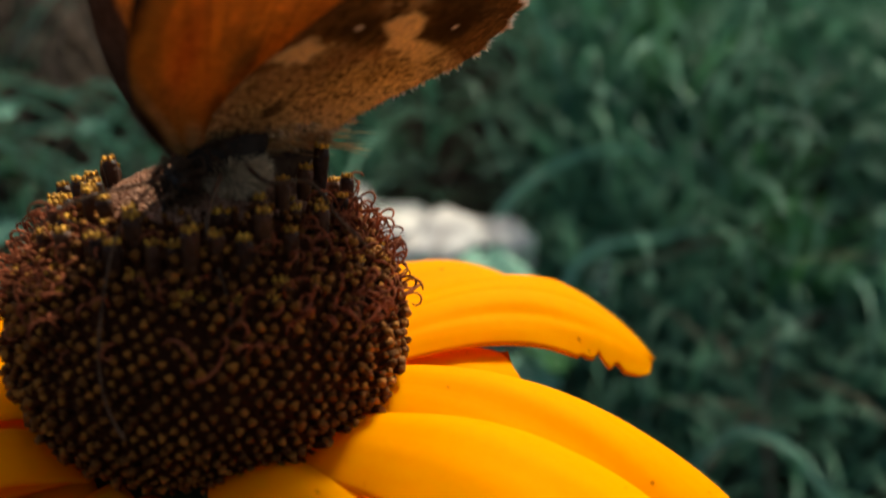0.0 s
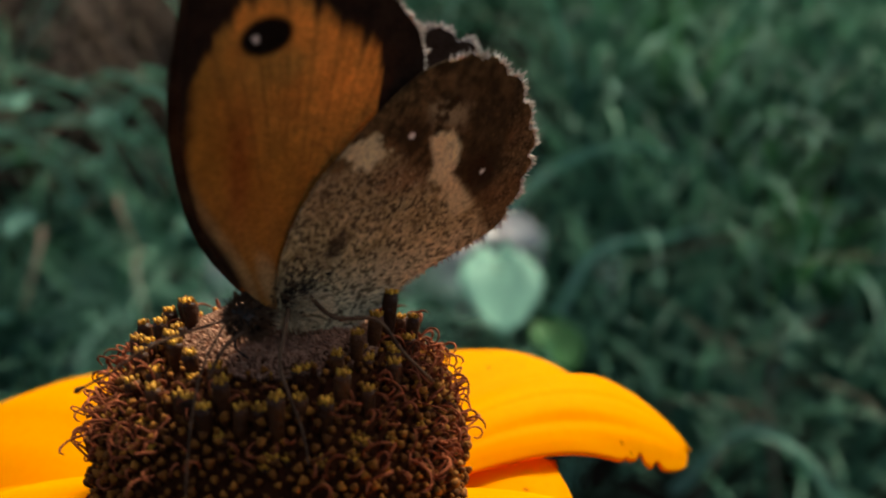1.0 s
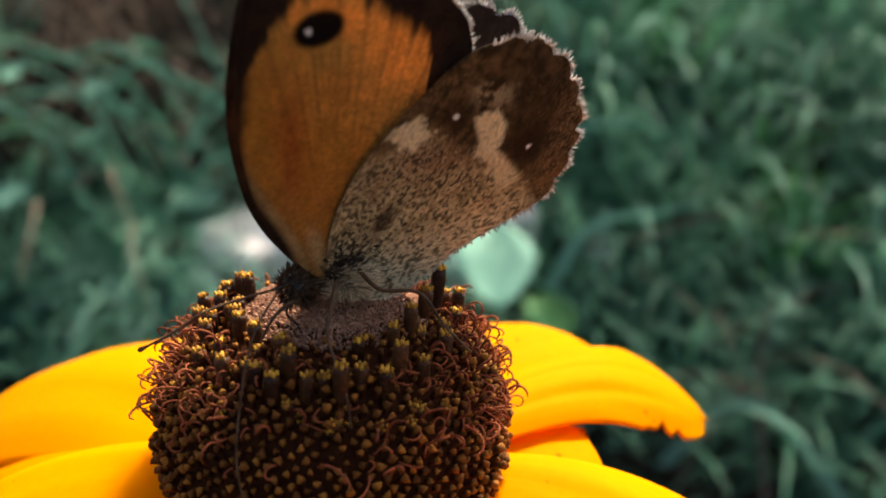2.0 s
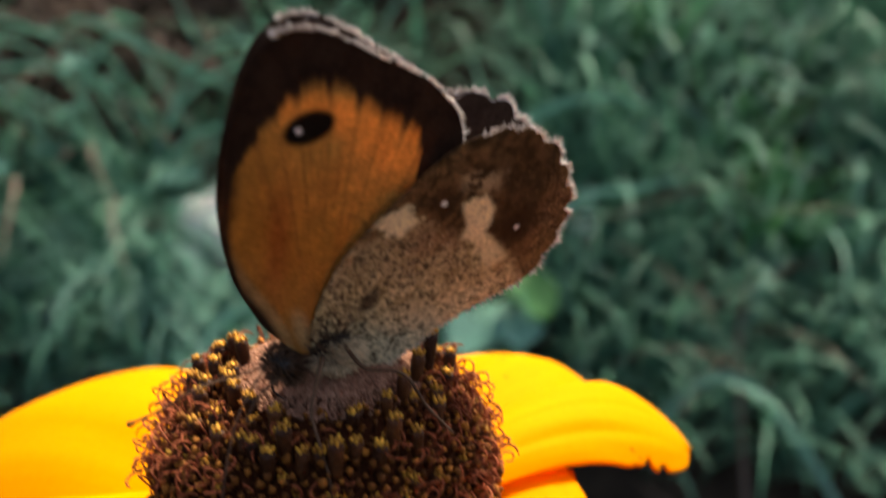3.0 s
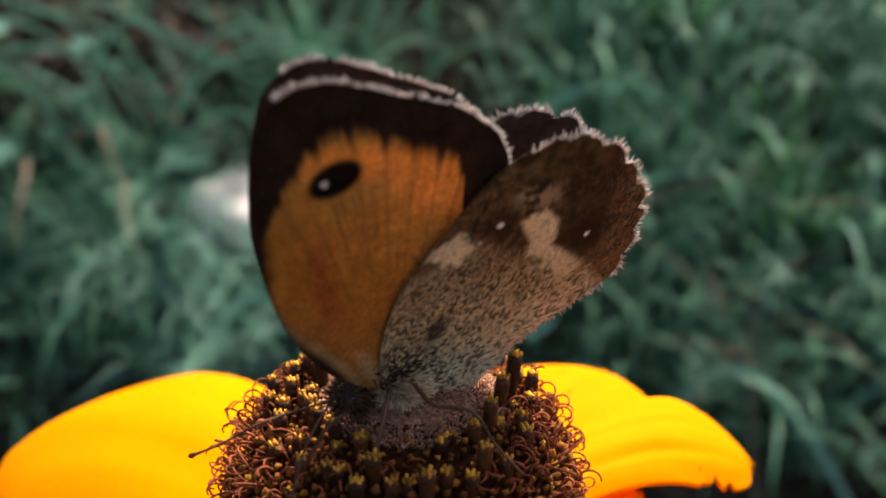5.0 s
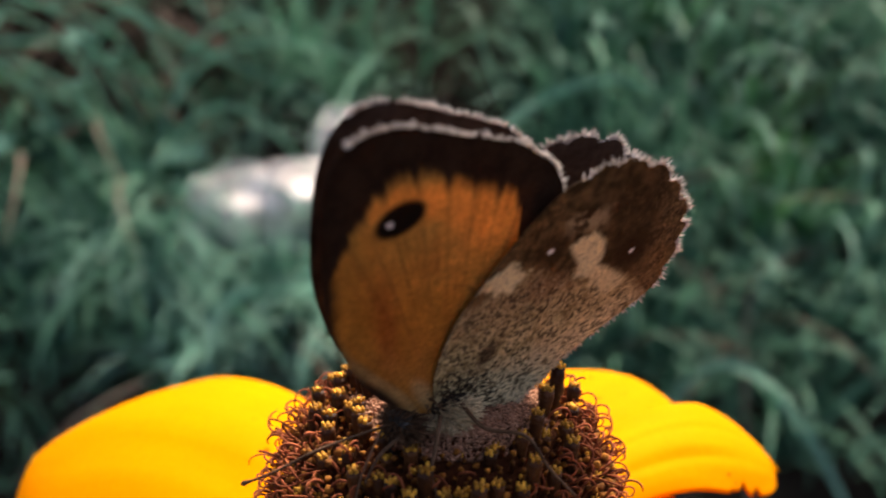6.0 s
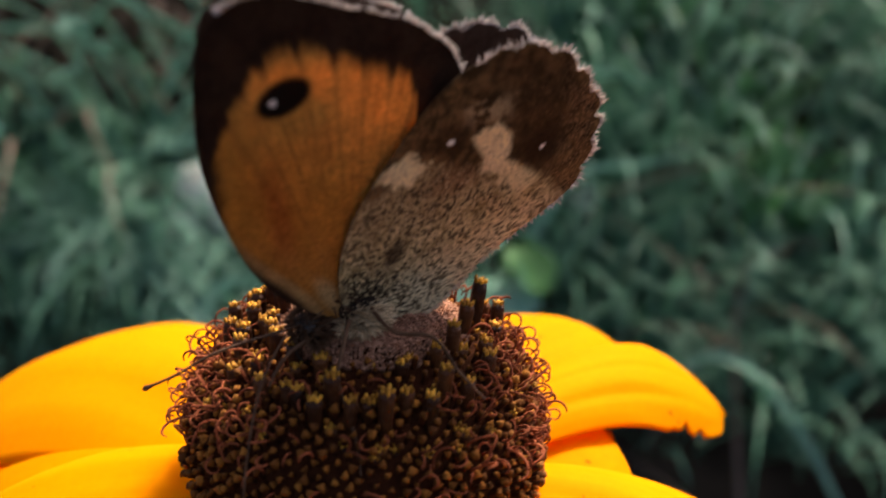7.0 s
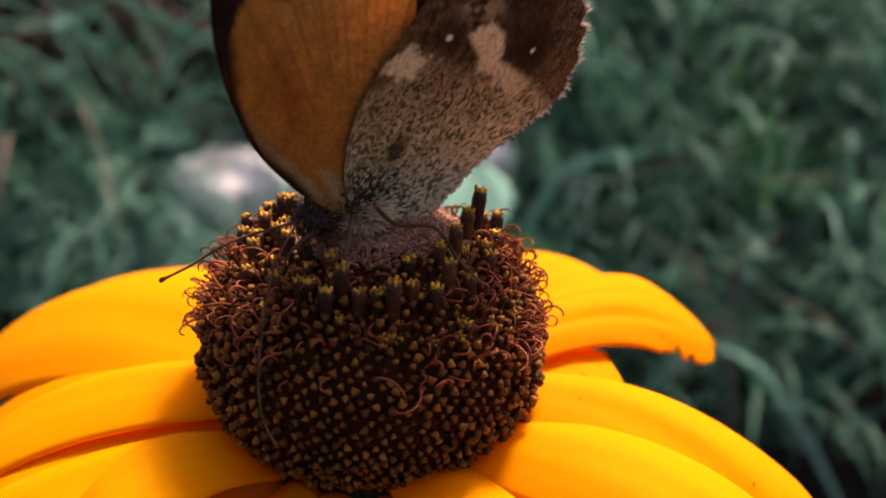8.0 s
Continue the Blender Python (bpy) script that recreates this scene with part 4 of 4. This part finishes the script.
def wing_mesh(name, outline, upper, under, scallop, flip, margin):
    """A thin cambered wing in the plane of x (backwards) and z (up). Its hinge is the x axis."""
    ns, nt = 340, 130
    verts = []
    painted = paints.setdefault(name, [])
    known = bool(painted)
    side = -1 if flip else 1
    for layer, paint in ((1, upper), (-1, under)):
        for i in range(ns):
            s = i / (ns - 1)
            o = spline(outline, s, True) if s < 1 else np.array(outline[0], float)
            wavy = 1 + scallop * smooth(margin[0], margin[0] + 0.03, s) * (1 - smooth(margin[1] - 0.03, margin[1], s)) * (0.75 * abs(math.sin(s * 58)) - 0.4 + 0.5 * noise.noise((s * 60, 0.5, 0.5)))
            for j in range(nt):
                k = (0.004 + 0.996 * j / (nt - 1)) * wavy
                u, v = o * k
                camber = 0.55 * math.sin(math.pi * min(1, math.hypot(u, v) / 18)) + 0.03 * math.sin(math.atan2(v, u) * 26) * min(1, math.hypot(u, v) / 6)
                y = -camber * 0.6 + layer * 0.03 * (1 if 0 < j < nt - 1 else 0.4)
                verts.append((u * MM, side * y * MM, (v - HINGE) * MM))
                if not known:
                    painted.append(paint(u, v, j / (nt - 1), s))
    m = ns * nt
    faces, mats = [], []
    for i in range(ns - 1):
        for j in range(nt - 1):
            q = (i * nt + j, (i + 1) * nt + j, (i + 1) * nt + j + 1, i * nt + j + 1)
            faces.append(q)
            faces.append(tuple(m + a for a in reversed(q)))
    for i in range(ns - 1):
        p, q = i * nt + nt - 1, (i + 1) * nt + nt - 1
        faces.append((p, q, m + q, m + p))
    me = mesh(name, verts, faces)
    at = me.color_attributes.new("scales", "FLOAT_COLOR", "POINT")
    at.data.foreach_set("color", np.concatenate([np.array(painted), np.ones((len(painted), 1))], 1).ravel())
    return me


wing_mat = material("wing_scales", (0.5, 0.3, 0.1), 0.8, Specular_IOR_Level=0.1)
_at = node(wing_mat, "VertexColor")
_at.layer_name = "scales"
_n = noise_of(wing_mat, 4200, 3.0, 0.7)
_m2 = noise_of(wing_mat, 900, 3.0, 0.7)
_c = mix(wing_mat, 1.0, _at.outputs["Color"], ramp(wing_mat, _n, [(0.3, (0.75, 0.74, 0.73)), (0.7, (1.25, 1.25, 1.26))]), "MULTIPLY")
_c = mix(wing_mat, 1.0, _c, ramp(wing_mat, _m2, [(0.3, (0.8, 0.8, 0.8)), (0.7, (1.18, 1.18, 1.18))]), "MULTIPLY")
base(wing_mat, _c)
bump(wing_mat, _n, 0.3, 0.00008)
glow_through(wing_mat, _c, 0.34)
hind_mat = material("hindwing_scales", (0.5, 0.3, 0.1), 0.8, Specular_IOR_Level=0.1)
_at = node(hind_mat, "VertexColor")
_at.layer_name = "scales"
_n = noise_of(hind_mat, 3000, 4.0, 0.75)
_c = mix(hind_mat, 1.0, _at.outputs["Color"], ramp(hind_mat, _n, [(0.32, (0.72, 0.69, 0.66)), (0.46, (1.0, 1.0, 1.0)), (0.65, (1.22, 1.22, 1.2))]), "MULTIPLY")
base(hind_mat, _c)
bump(hind_mat, _n, 0.4, 0.00008)
glow_through(hind_mat, _c, 0.25)
fringe_mat = speckled("wing_fringe", [(0.3, (0.30, 0.26, 0.24)), (0.7, (0.86, 0.82, 0.80))], 500, 0.7, island=0.7)
glow_through(fringe_mat, (0.7, 0.64, 0.6), 0.4)
fur_mat = speckled("body_fur", [(0.3, (0.42, 0.28, 0.15)), (0.7, (0.90, 0.70, 0.44))], 600, 0.9, island=0.4)
chitin_mat = speckled("chitin", [(0.3, (0.018, 0.013, 0.011)), (0.7, (0.05, 0.036, 0.027))], 900, 0.8)
chitin_mat.node_tree.nodes["Principled BSDF"].inputs["Specular IOR Level"].default_value = 0.15
leg_mat = speckled("leg", [(0.3, (0.05, 0.024, 0.012)), (0.7, (0.17, 0.09, 0.05))], 900, 0.7)
leg_mat.node_tree.nodes["Principled BSDF"].inputs["Specular IOR Level"].default_value = 0.15
eye_mat = material("eye", (0.02, 0.014, 0.01), 0.4)


def fringe(outline, margin, scallop, side, count, long, seed):
    """Fine pale hairs along a wing's outer margin."""
    rg = random.Random(seed)
    verts, faces = [], []
    for i in range(count):
        s = margin[0] + (margin[1] - margin[0]) * (i + rg.random()) / count
        if noise.noise((s * 140, seed * 1.7, side)) < rg.uniform(-0.5, 0.1):
            continue
        o = spline(outline, s, True)
        wavy = 1 + scallop * (0.75 * abs(math.sin(s * 58)) - 0.4 + 0.5 * noise.noise((s * 60, 0.5, 0.5)))
        t = spline(outline, min(s + 0.004, 1), True) - o
        t = t / np.linalg.norm(t)
        out = np.array([-t[1], t[0]])
        if out @ o < 0:
            out = -out
        p = o * wavy - out * 0.10
        d = out * rg.uniform(0.25, 1.0) * long * (1 + 0.5 * noise.noise((s * 90, 3.0, 1.0))) + t * rg.uniform(-0.35, 0.35) * long
        w = t * rg.uniform(0.05, 0.10)
        y0, y1 = side * 0.02, side * rg.uniform(-0.25, 0.25)
        b = len(verts)
        cam_y = -side * 0.33 * math.sin(math.pi * min(1, math.hypot(*p) / 18))
        for q, y in ((p - w, y0 - 0.03), (p + w, y0 - 0.03), (p + w, y0 + 0.03), (p - w, y0 + 0.03), (p + d, y1)):
            verts.append((q[0] * MM, (y + cam_y) * MM, (q[1] - HINGE) * MM))
        faces += [(b, b + 1, b + 4), (b + 1, b + 2, b + 4), (b + 2, b + 3, b + 4), (b + 3, b, b + 4), (b + 3, b + 2, b + 1, b)]
    return mesh("fringe", verts, faces, False)


hair_mat = speckled("wing_hair", [(0.3, (0.34, 0.16, 0.045)), (0.7, (0.68, 0.38, 0.13))], 600, 0.6, island=0.4)


def wing_hair(side, seed):
    """Golden hairs that lie on the upper side of a hindwing near its root."""
    rg = random.Random(seed)
    many = []
    for _ in range(800):
        q = radians(rg.uniform(-8, 62))
        r = rg.uniform(0.8, 6.5)
        p = Vector((r * math.cos(q), side * 0.35, r * math.sin(q) - HINGE + 1.2))
        d = Vector((math.cos(q + rg.uniform(-0.3, 0.1)), side * rg.uniform(0.1, 0.5), math.sin(q + rg.uniform(-0.3, 0.1)))) * rg.uniform(1.0, 2.4)
        many.append(([p * MM, (p + d * 0.55 + Vector((0, side * 0.1, 0))) * MM, (p + d) * MM], [0.028 * MM, 0.022 * MM, 0.008 * MM]))
    return tubes("hair", many, 3)


def under_hair(side, seed, count, near_, out, long):
    """Fine hairs that lie on the underside of a hindwing near its root."""
    rg = random.Random(seed)
    many = []
    while len(many) < count:
        q, r = radians(rg.uniform(-14, 104)), near_ + (out - near_) * rg.random() ** 1.3
        if r > 3.0 and not -0.1 < q < 1.55:
            continue
        p = Vector((r * math.cos(q), -side * (0.03 + 0.33 * math.sin(math.pi * r / 18)), r * math.sin(q) - HINGE))
        b = q + rg.uniform(-0.5, 0.5)
        d = Vector((math.cos(b), -side * rg.uniform(0.05, 0.35), math.sin(b))) * long * rg.uniform(0.4, 1.0)
        w = rg.uniform(0.018, 0.04)
        many.append(([p * MM, (p + d * 0.55 - Vector((0, side * 0.06, 0))) * MM, (p + d) * MM], [w * MM, w * 0.8 * MM, 0.008 * MM]))
    return tubes("hair", many, 3)


inner_mat = speckled("inner_margin_hair", [(0.3, (0.52, 0.38, 0.24)), (0.7, (0.95, 0.78, 0.54))], 500, 0.8, island=0.4)
glow_through(inner_mat, (0.8, 0.7, 0.55), 0.4)
FORE_EDGE, HIND_EDGE = (0.42, 0.80), (0.27, 0.80)
wings = {}
for side, flip in (("near", False), ("far", True)):
    sgn = -1 if flip else 1
    f = part("forewing", wing_mesh("forewing", FORE, fore_upper, fore_under, 0.004, flip, FORE_EDGE), wing_mat, butterfly, "orange forewing with dark border and eye spot")
    part("fringe", fringe(FORE, FORE_EDGE, 0.004, sgn, 620, 0.36, 5), fringe_mat, f, "pale hairy wing margin")
    h = part("hindwing", wing_mesh("hindwing", HIND, hind_upper, hind_under, 0.034, flip, HIND_EDGE), hind_mat, butterfly, "mottled brown hindwing with cream patches")
    part("fringe", fringe(HIND, HIND_EDGE, 0.034, sgn, 620, 0.55, 6), fringe_mat, h, "pale hairy wing margin")
    part("fringe", fringe(HIND, (0.80, 0.955), 0.0, sgn, 520, 0.34, 7), inner_mat, h, "pale silky hair on the inner margin")
    part("hair", under_hair(sgn, 9, 190, 0.3, 3.0, 0.55), chitin_mat, h, "dark hair at the wing root")["kind"] = "stuff"
    part("hair", wing_hair(sgn, 8), hair_mat, h, "golden hair on the upper side")["kind"] = "stuff"
    wings[side] = (f, h)


def blob(name, centre, radii, seed=0, rough=0.06):
    bm = bmesh.new()
    bmesh.ops.create_uvsphere(bm, u_segments=20, v_segments=14, radius=1)
    for v in bm.verts:
        k = 1 + rough * noise.noise(v.co * 3 + Vector((seed, 0, 0)))
        v.co = Vector((centre[0] + v.co.x * radii[0] * k, centre[1] + v.co.y * radii[1] * k, centre[2] + v.co.z * radii[2] * k)) * MM
    for f in bm.faces:
        f.smooth = True
    return bm


part("thorax", blob("thorax", (0.5, 0, -0.9), (2.1, 0.85, 1.5), 1), chitin_mat, butterfly, "dark hairy thorax")
part("abdomen", blob("abdomen", (4.7, 0.0, 0.1), (3.0, 0.6, 0.8), 2), chitin_mat, butterfly, "slim brown abdomen")
head = part("head", blob("head", (-2.2, 0, -2.0), (0.75, 0.75, 0.75), 3), chitin_mat, butterfly, "small dark head")
for sy in (-1, 1):
    part("eye", blob("eye", (-2.35, sy * 0.60, -1.95), (0.42, 0.28, 0.45), 4, 0.0), eye_mat, head)


def fur(name, spots, seed):
    rg = random.Random(seed)
    many = []
    for (cx, cy, cz), (rx, ry, rz), count, long in spots:
        for _ in range(count):
            d = Vector((rg.gauss(0, 1), rg.gauss(0, 1), rg.gauss(0, 1))).normalized()
            p = Vector((cx + d.x * rx * 0.9, cy + d.y * ry * 0.9, cz + d.z * rz * 0.9))
            q = p + d * long * rg.uniform(0.4, 1.0) + Vector((0.5, 0, -0.1)) * long * rg.uniform(0.2, 1)
            mid = (p + q) / 2 + d * 0.1 * long
            many.append(([p * MM, mid * MM, q * MM], [0.045 * MM, 0.035 * MM, 0.01 * MM]))
    return tubes(name, many, 3)


ob = part("fur", fur("fur", [((0.4, 0, -2.2), (1.4, 0.8, 0.9), 1300, 0.75), ((0.6, -0.6, -2.6), (1.0, 0.4, 0.4), 500, 0.7), ((4.0, 0, -0.2), (2.6, 0.7, 0.9), 500, 0.4)], 3), fur_mat, butterfly, "pale grey-brown body hair")
ob["kind"] = "stuff"
ob = part("fur", fur("fur", [((-2.3, 0, -1.9), (0.95, 0.95, 0.9), 520, 0.7), ((-0.6, 0, -0.6), (1.2, 0.9, 1.0), 350, 0.7)], 5), leg_mat, butterfly, "dark brown hair on the head")
ob["kind"] = "stuff"


def limb(name, points, r0, r1, mat, knob_r=0.0, label=""):
    n = 24
    pts = [Vector(spline(points, k / (n - 1))) * MM for k in range(n)]
    rad = [(r0 + (r1 - r0) * k / (n - 1)) * MM for k in range(n)]
    if knob_r:
        for k in range(n):
            rad[k] = (r0 + (knob_r - r0) * smooth(0.86, 0.97, k / (n - 1))) * MM
        rad[-1] = 0.4 * knob_r * MM
    return part(name, tubes(name, [(pts, rad)], 7), mat, butterfly, label)


REST = pose(BODY[0], BODY[1], BODY[2], 0, -RISE, HEADING)


def local(x, y, z):
    """From millimetres in the flower's space into the butterfly's."""
    return tuple(REST.inverted() @ Vector((x, y, z)))


limb("antenna", [(-2.8, -0.3, -1.6), local(-6.4, -7.0, 8.4), local(-8.6, -6.9, 7.0), local(-10.4, -6.4, 5.9)], 0.07, 0.07, leg_mat, 0.16, "thin clubbed antenna")
limb("antenna", [(-2.8, 0.3, -1.6), local(-4.4, -8.2, 7.2), local(-4.9, -10.2, 3.0), local(-4.7, -10.5, 0.4), local(-4.0, -10.6, -1.2)], 0.06, 0.06, leg_mat, 0.1, "thin clubbed antenna")
limb("proboscis", [(-2.9, 0, -2.4), (-3.1, 0, -3.2), (-2.6, 0, -4.0)], 0.08, 0.05, chitin_mat)
limb("leg", [(0.9, -0.7, -1.8), local(1.6, -5.2, 8.9), local(3.6, -6.0, 9.0), local(4.8, -6.6, 7.6), local(6.2, -6.8, 6.2)], 0.13, 0.06, leg_mat)
limb("leg", [(-0.4, -0.8, -2.0), local(-0.8, -6.0, 8.1), local(-0.9, -6.8, 6.9), local(0.1, -8.4, 4.6), local(0.4, -9.2, 3.2)], 0.13, 0.055, leg_mat)
limb("leg", [(-1.4, -0.6, -2.0), local(-3.4, -6.4, 8.0), local(-4.2, -7.0, 6.6)], 0.13, 0.06, leg_mat)
limb("leg", [(0.5, 0.8, -1.9), local(0.5, -2.4, 9.2), local(1.2, -1.2, 8.3)], 0.13, 0.06, leg_mat)
limb("leg", [(-0.8, 0.8, -1.9), local(-2.0, -3.0, 9.0), local(-2.4, -2.2, 8.1)], 0.13, 0.06, leg_mat)


def motions():
    """The butterfly opens its wings wide, shuts them again and then only shifts itself a little."""
    # seconds, place of the wings' hinge in millimetres, heading, rise, roll
    body = [
        (0, 1.5, -3.7, 10.9, 36, 10, 0),
        (0.1, 1.4, -3.9, 11.3, 39, 9, 0),
        (0.2, 1.7, -4.4, 11.5, 43, 6, 2),
        (0.3, 1.6, -5.3, 11.6, 47, 3, 4),
        (0.6, 1.6, -5.3, 11.7, 47, 3, 4),
        (0.7, 1.6, -4.3, 11.8, 43, 7, 2),
        (0.8, 1, -3.7, 11.9, 41, 10, 0),
        (1, 0.89, -3.7, 12.02, 39.84, 10, 0),
        (1.2, 0.74, -3.77, 11.92, 36.48, 10, 0),
        (2.3, -0.01, -3.73, 12.28, 33.03, 10, 0),
        (2.5, -0.43, -3.78, 11.72, 31.26, 10, 0),
        (2.7, 0.37, -3.66, 12.24, 34.31, 10, 0),
        (3, 0.02, -3.8, 11.95, 31.67, 10, 0),
        (3.3, -0.73, -3.88, 11.21, 30.43, 10, 0),
        (3.5, -0.98, -3.82, 11.11, 28.28, 10, 0),
        (4, -0.98, -3.84, 11.29, 27.2, 10, 0),
        (4.2, -0.88, -3.83, 11.49, 29.66, 10, 0),
        (5.5, -1.08, -3.86, 11.45, 30.28, 10, 0),
        (6, -0.94, -4.08, 10.99, 31.78, 10, 0),
        (6.5, -0.94, -3.96, 10.98, 33.02, 10, 0),
        (7, -1.1, -3.94, 11.12, 33.15, 10, 0),
        (7.5, -1.37, -3.9, 11.16, 35.58, 10, 0),
        (8, -1.31, -3.81, 11.4, 34.33, 10, 0),
    ]
    walk(butterfly, [(t, pose(x * MM, y * MM, z * MM + HEIGHT, roll, -rise, h)) for t, x, y, z, h, rise, roll in body])
    # seconds, then lean towards the camera and swing in the wing's own plane: near forewing, near hindwing, far forewing, far hindwing
    beats = [
        (0, 49, -4, 56, 9, 10, -11, 8, 6),
        (0.1, 68, -2, 75, 9, -12, -11, -12, 5),
        (0.2, 84, 3, 93, 11, -38, -16, -32, 3),
        (0.3, 84, 10, 92, 7.5, -47, -19, -40, 1),
        (0.4, 84.3, 10, 92.6, 7.2, -47, -19, -40, 1),
        (0.5, 84.3, 10, 92.6, 7.2, -47, -19, -40, 1),
        (0.6, 83, 9, 91, 7, -47, -19, -40, 1),
        (0.7, 60, 0, 66, 3, -26, -14, -20, 2),
        (0.8, 30, -5, 32, -7, 6, -10, 4, 2),
        (0.9, 21, -4, 23, -8.5, 14, -12, 12, 2),
        (1, 18.6, -4.3, 20.4, -8.7, 17.1, -8.6, 18.4, 0),
        (1.2, 21.4, -5.6, 23.3, -8.8, 19.9, -9.9, 21.3, 1),
        (2.3, 20.6, 0.4, 22.5, -2.8, 19.1, -3.9, 20.5, 6),
        (2.5, 23, 3.2, 24.8, -1.1, 21.5, -1.1, 22.8, 6),
        (2.7, 20.1, -6.2, 21.9, -7.9, 18.6, -10.5, 19.9, 3),
        (3, 20.9, -5.9, 22.8, -8.3, 19.4, -10.2, 20.8, 3),
        (3.3, 24.8, 3.2, 26.6, 0.6, 23.3, -1.1, 24.6, 6),
        (3.5, 25.1, 7.4, 26.8, 5.5, 23.6, 3.1, 24.8, 8),
        (4, 21.7, 6, 23.6, 4.4, 20.2, 1.7, 21.6, 10),
        (4.2, 20.1, 5.9, 22, 3.9, 18.6, 1.6, 20, 7),
        (5.5, 18.7, 4.1, 20.4, 0.9, 17.2, -0.2, 18.4, 7),
        (6, 19.3, 6.3, 21.1, 4.7, 17.8, 2, 19.1, 9),
        (6.5, 19, 7.9, 20.7, 6.8, 17.5, 3.6, 18.7, 11),
        (7, 19.4, 7.7, 21.1, 7.2, 17.9, 3.4, 19.1, 12),
        (7.5, 19.2, 9.2, 20.9, 7.1, 17.7, 4.9, 18.9, 12),
        (8, 18.1, 7.3, 19.9, 6.1, 16.6, 3, 17.9, 10),
    ]
    for n, (side, k) in enumerate((("near", 0), ("near", 1), ("far", 0), ("far", 1))):
        sgn = -1 if side == "near" else 1
        walk(wings[side][k], [(b[0], pose(0, sgn * (1.0 + 0.15 * k) * MM, 0, b[1 + 2 * n]) @ pose(0, 0, 0, 0, RISE - b[2 + 2 * n], 0)) for b in beats])


motions()
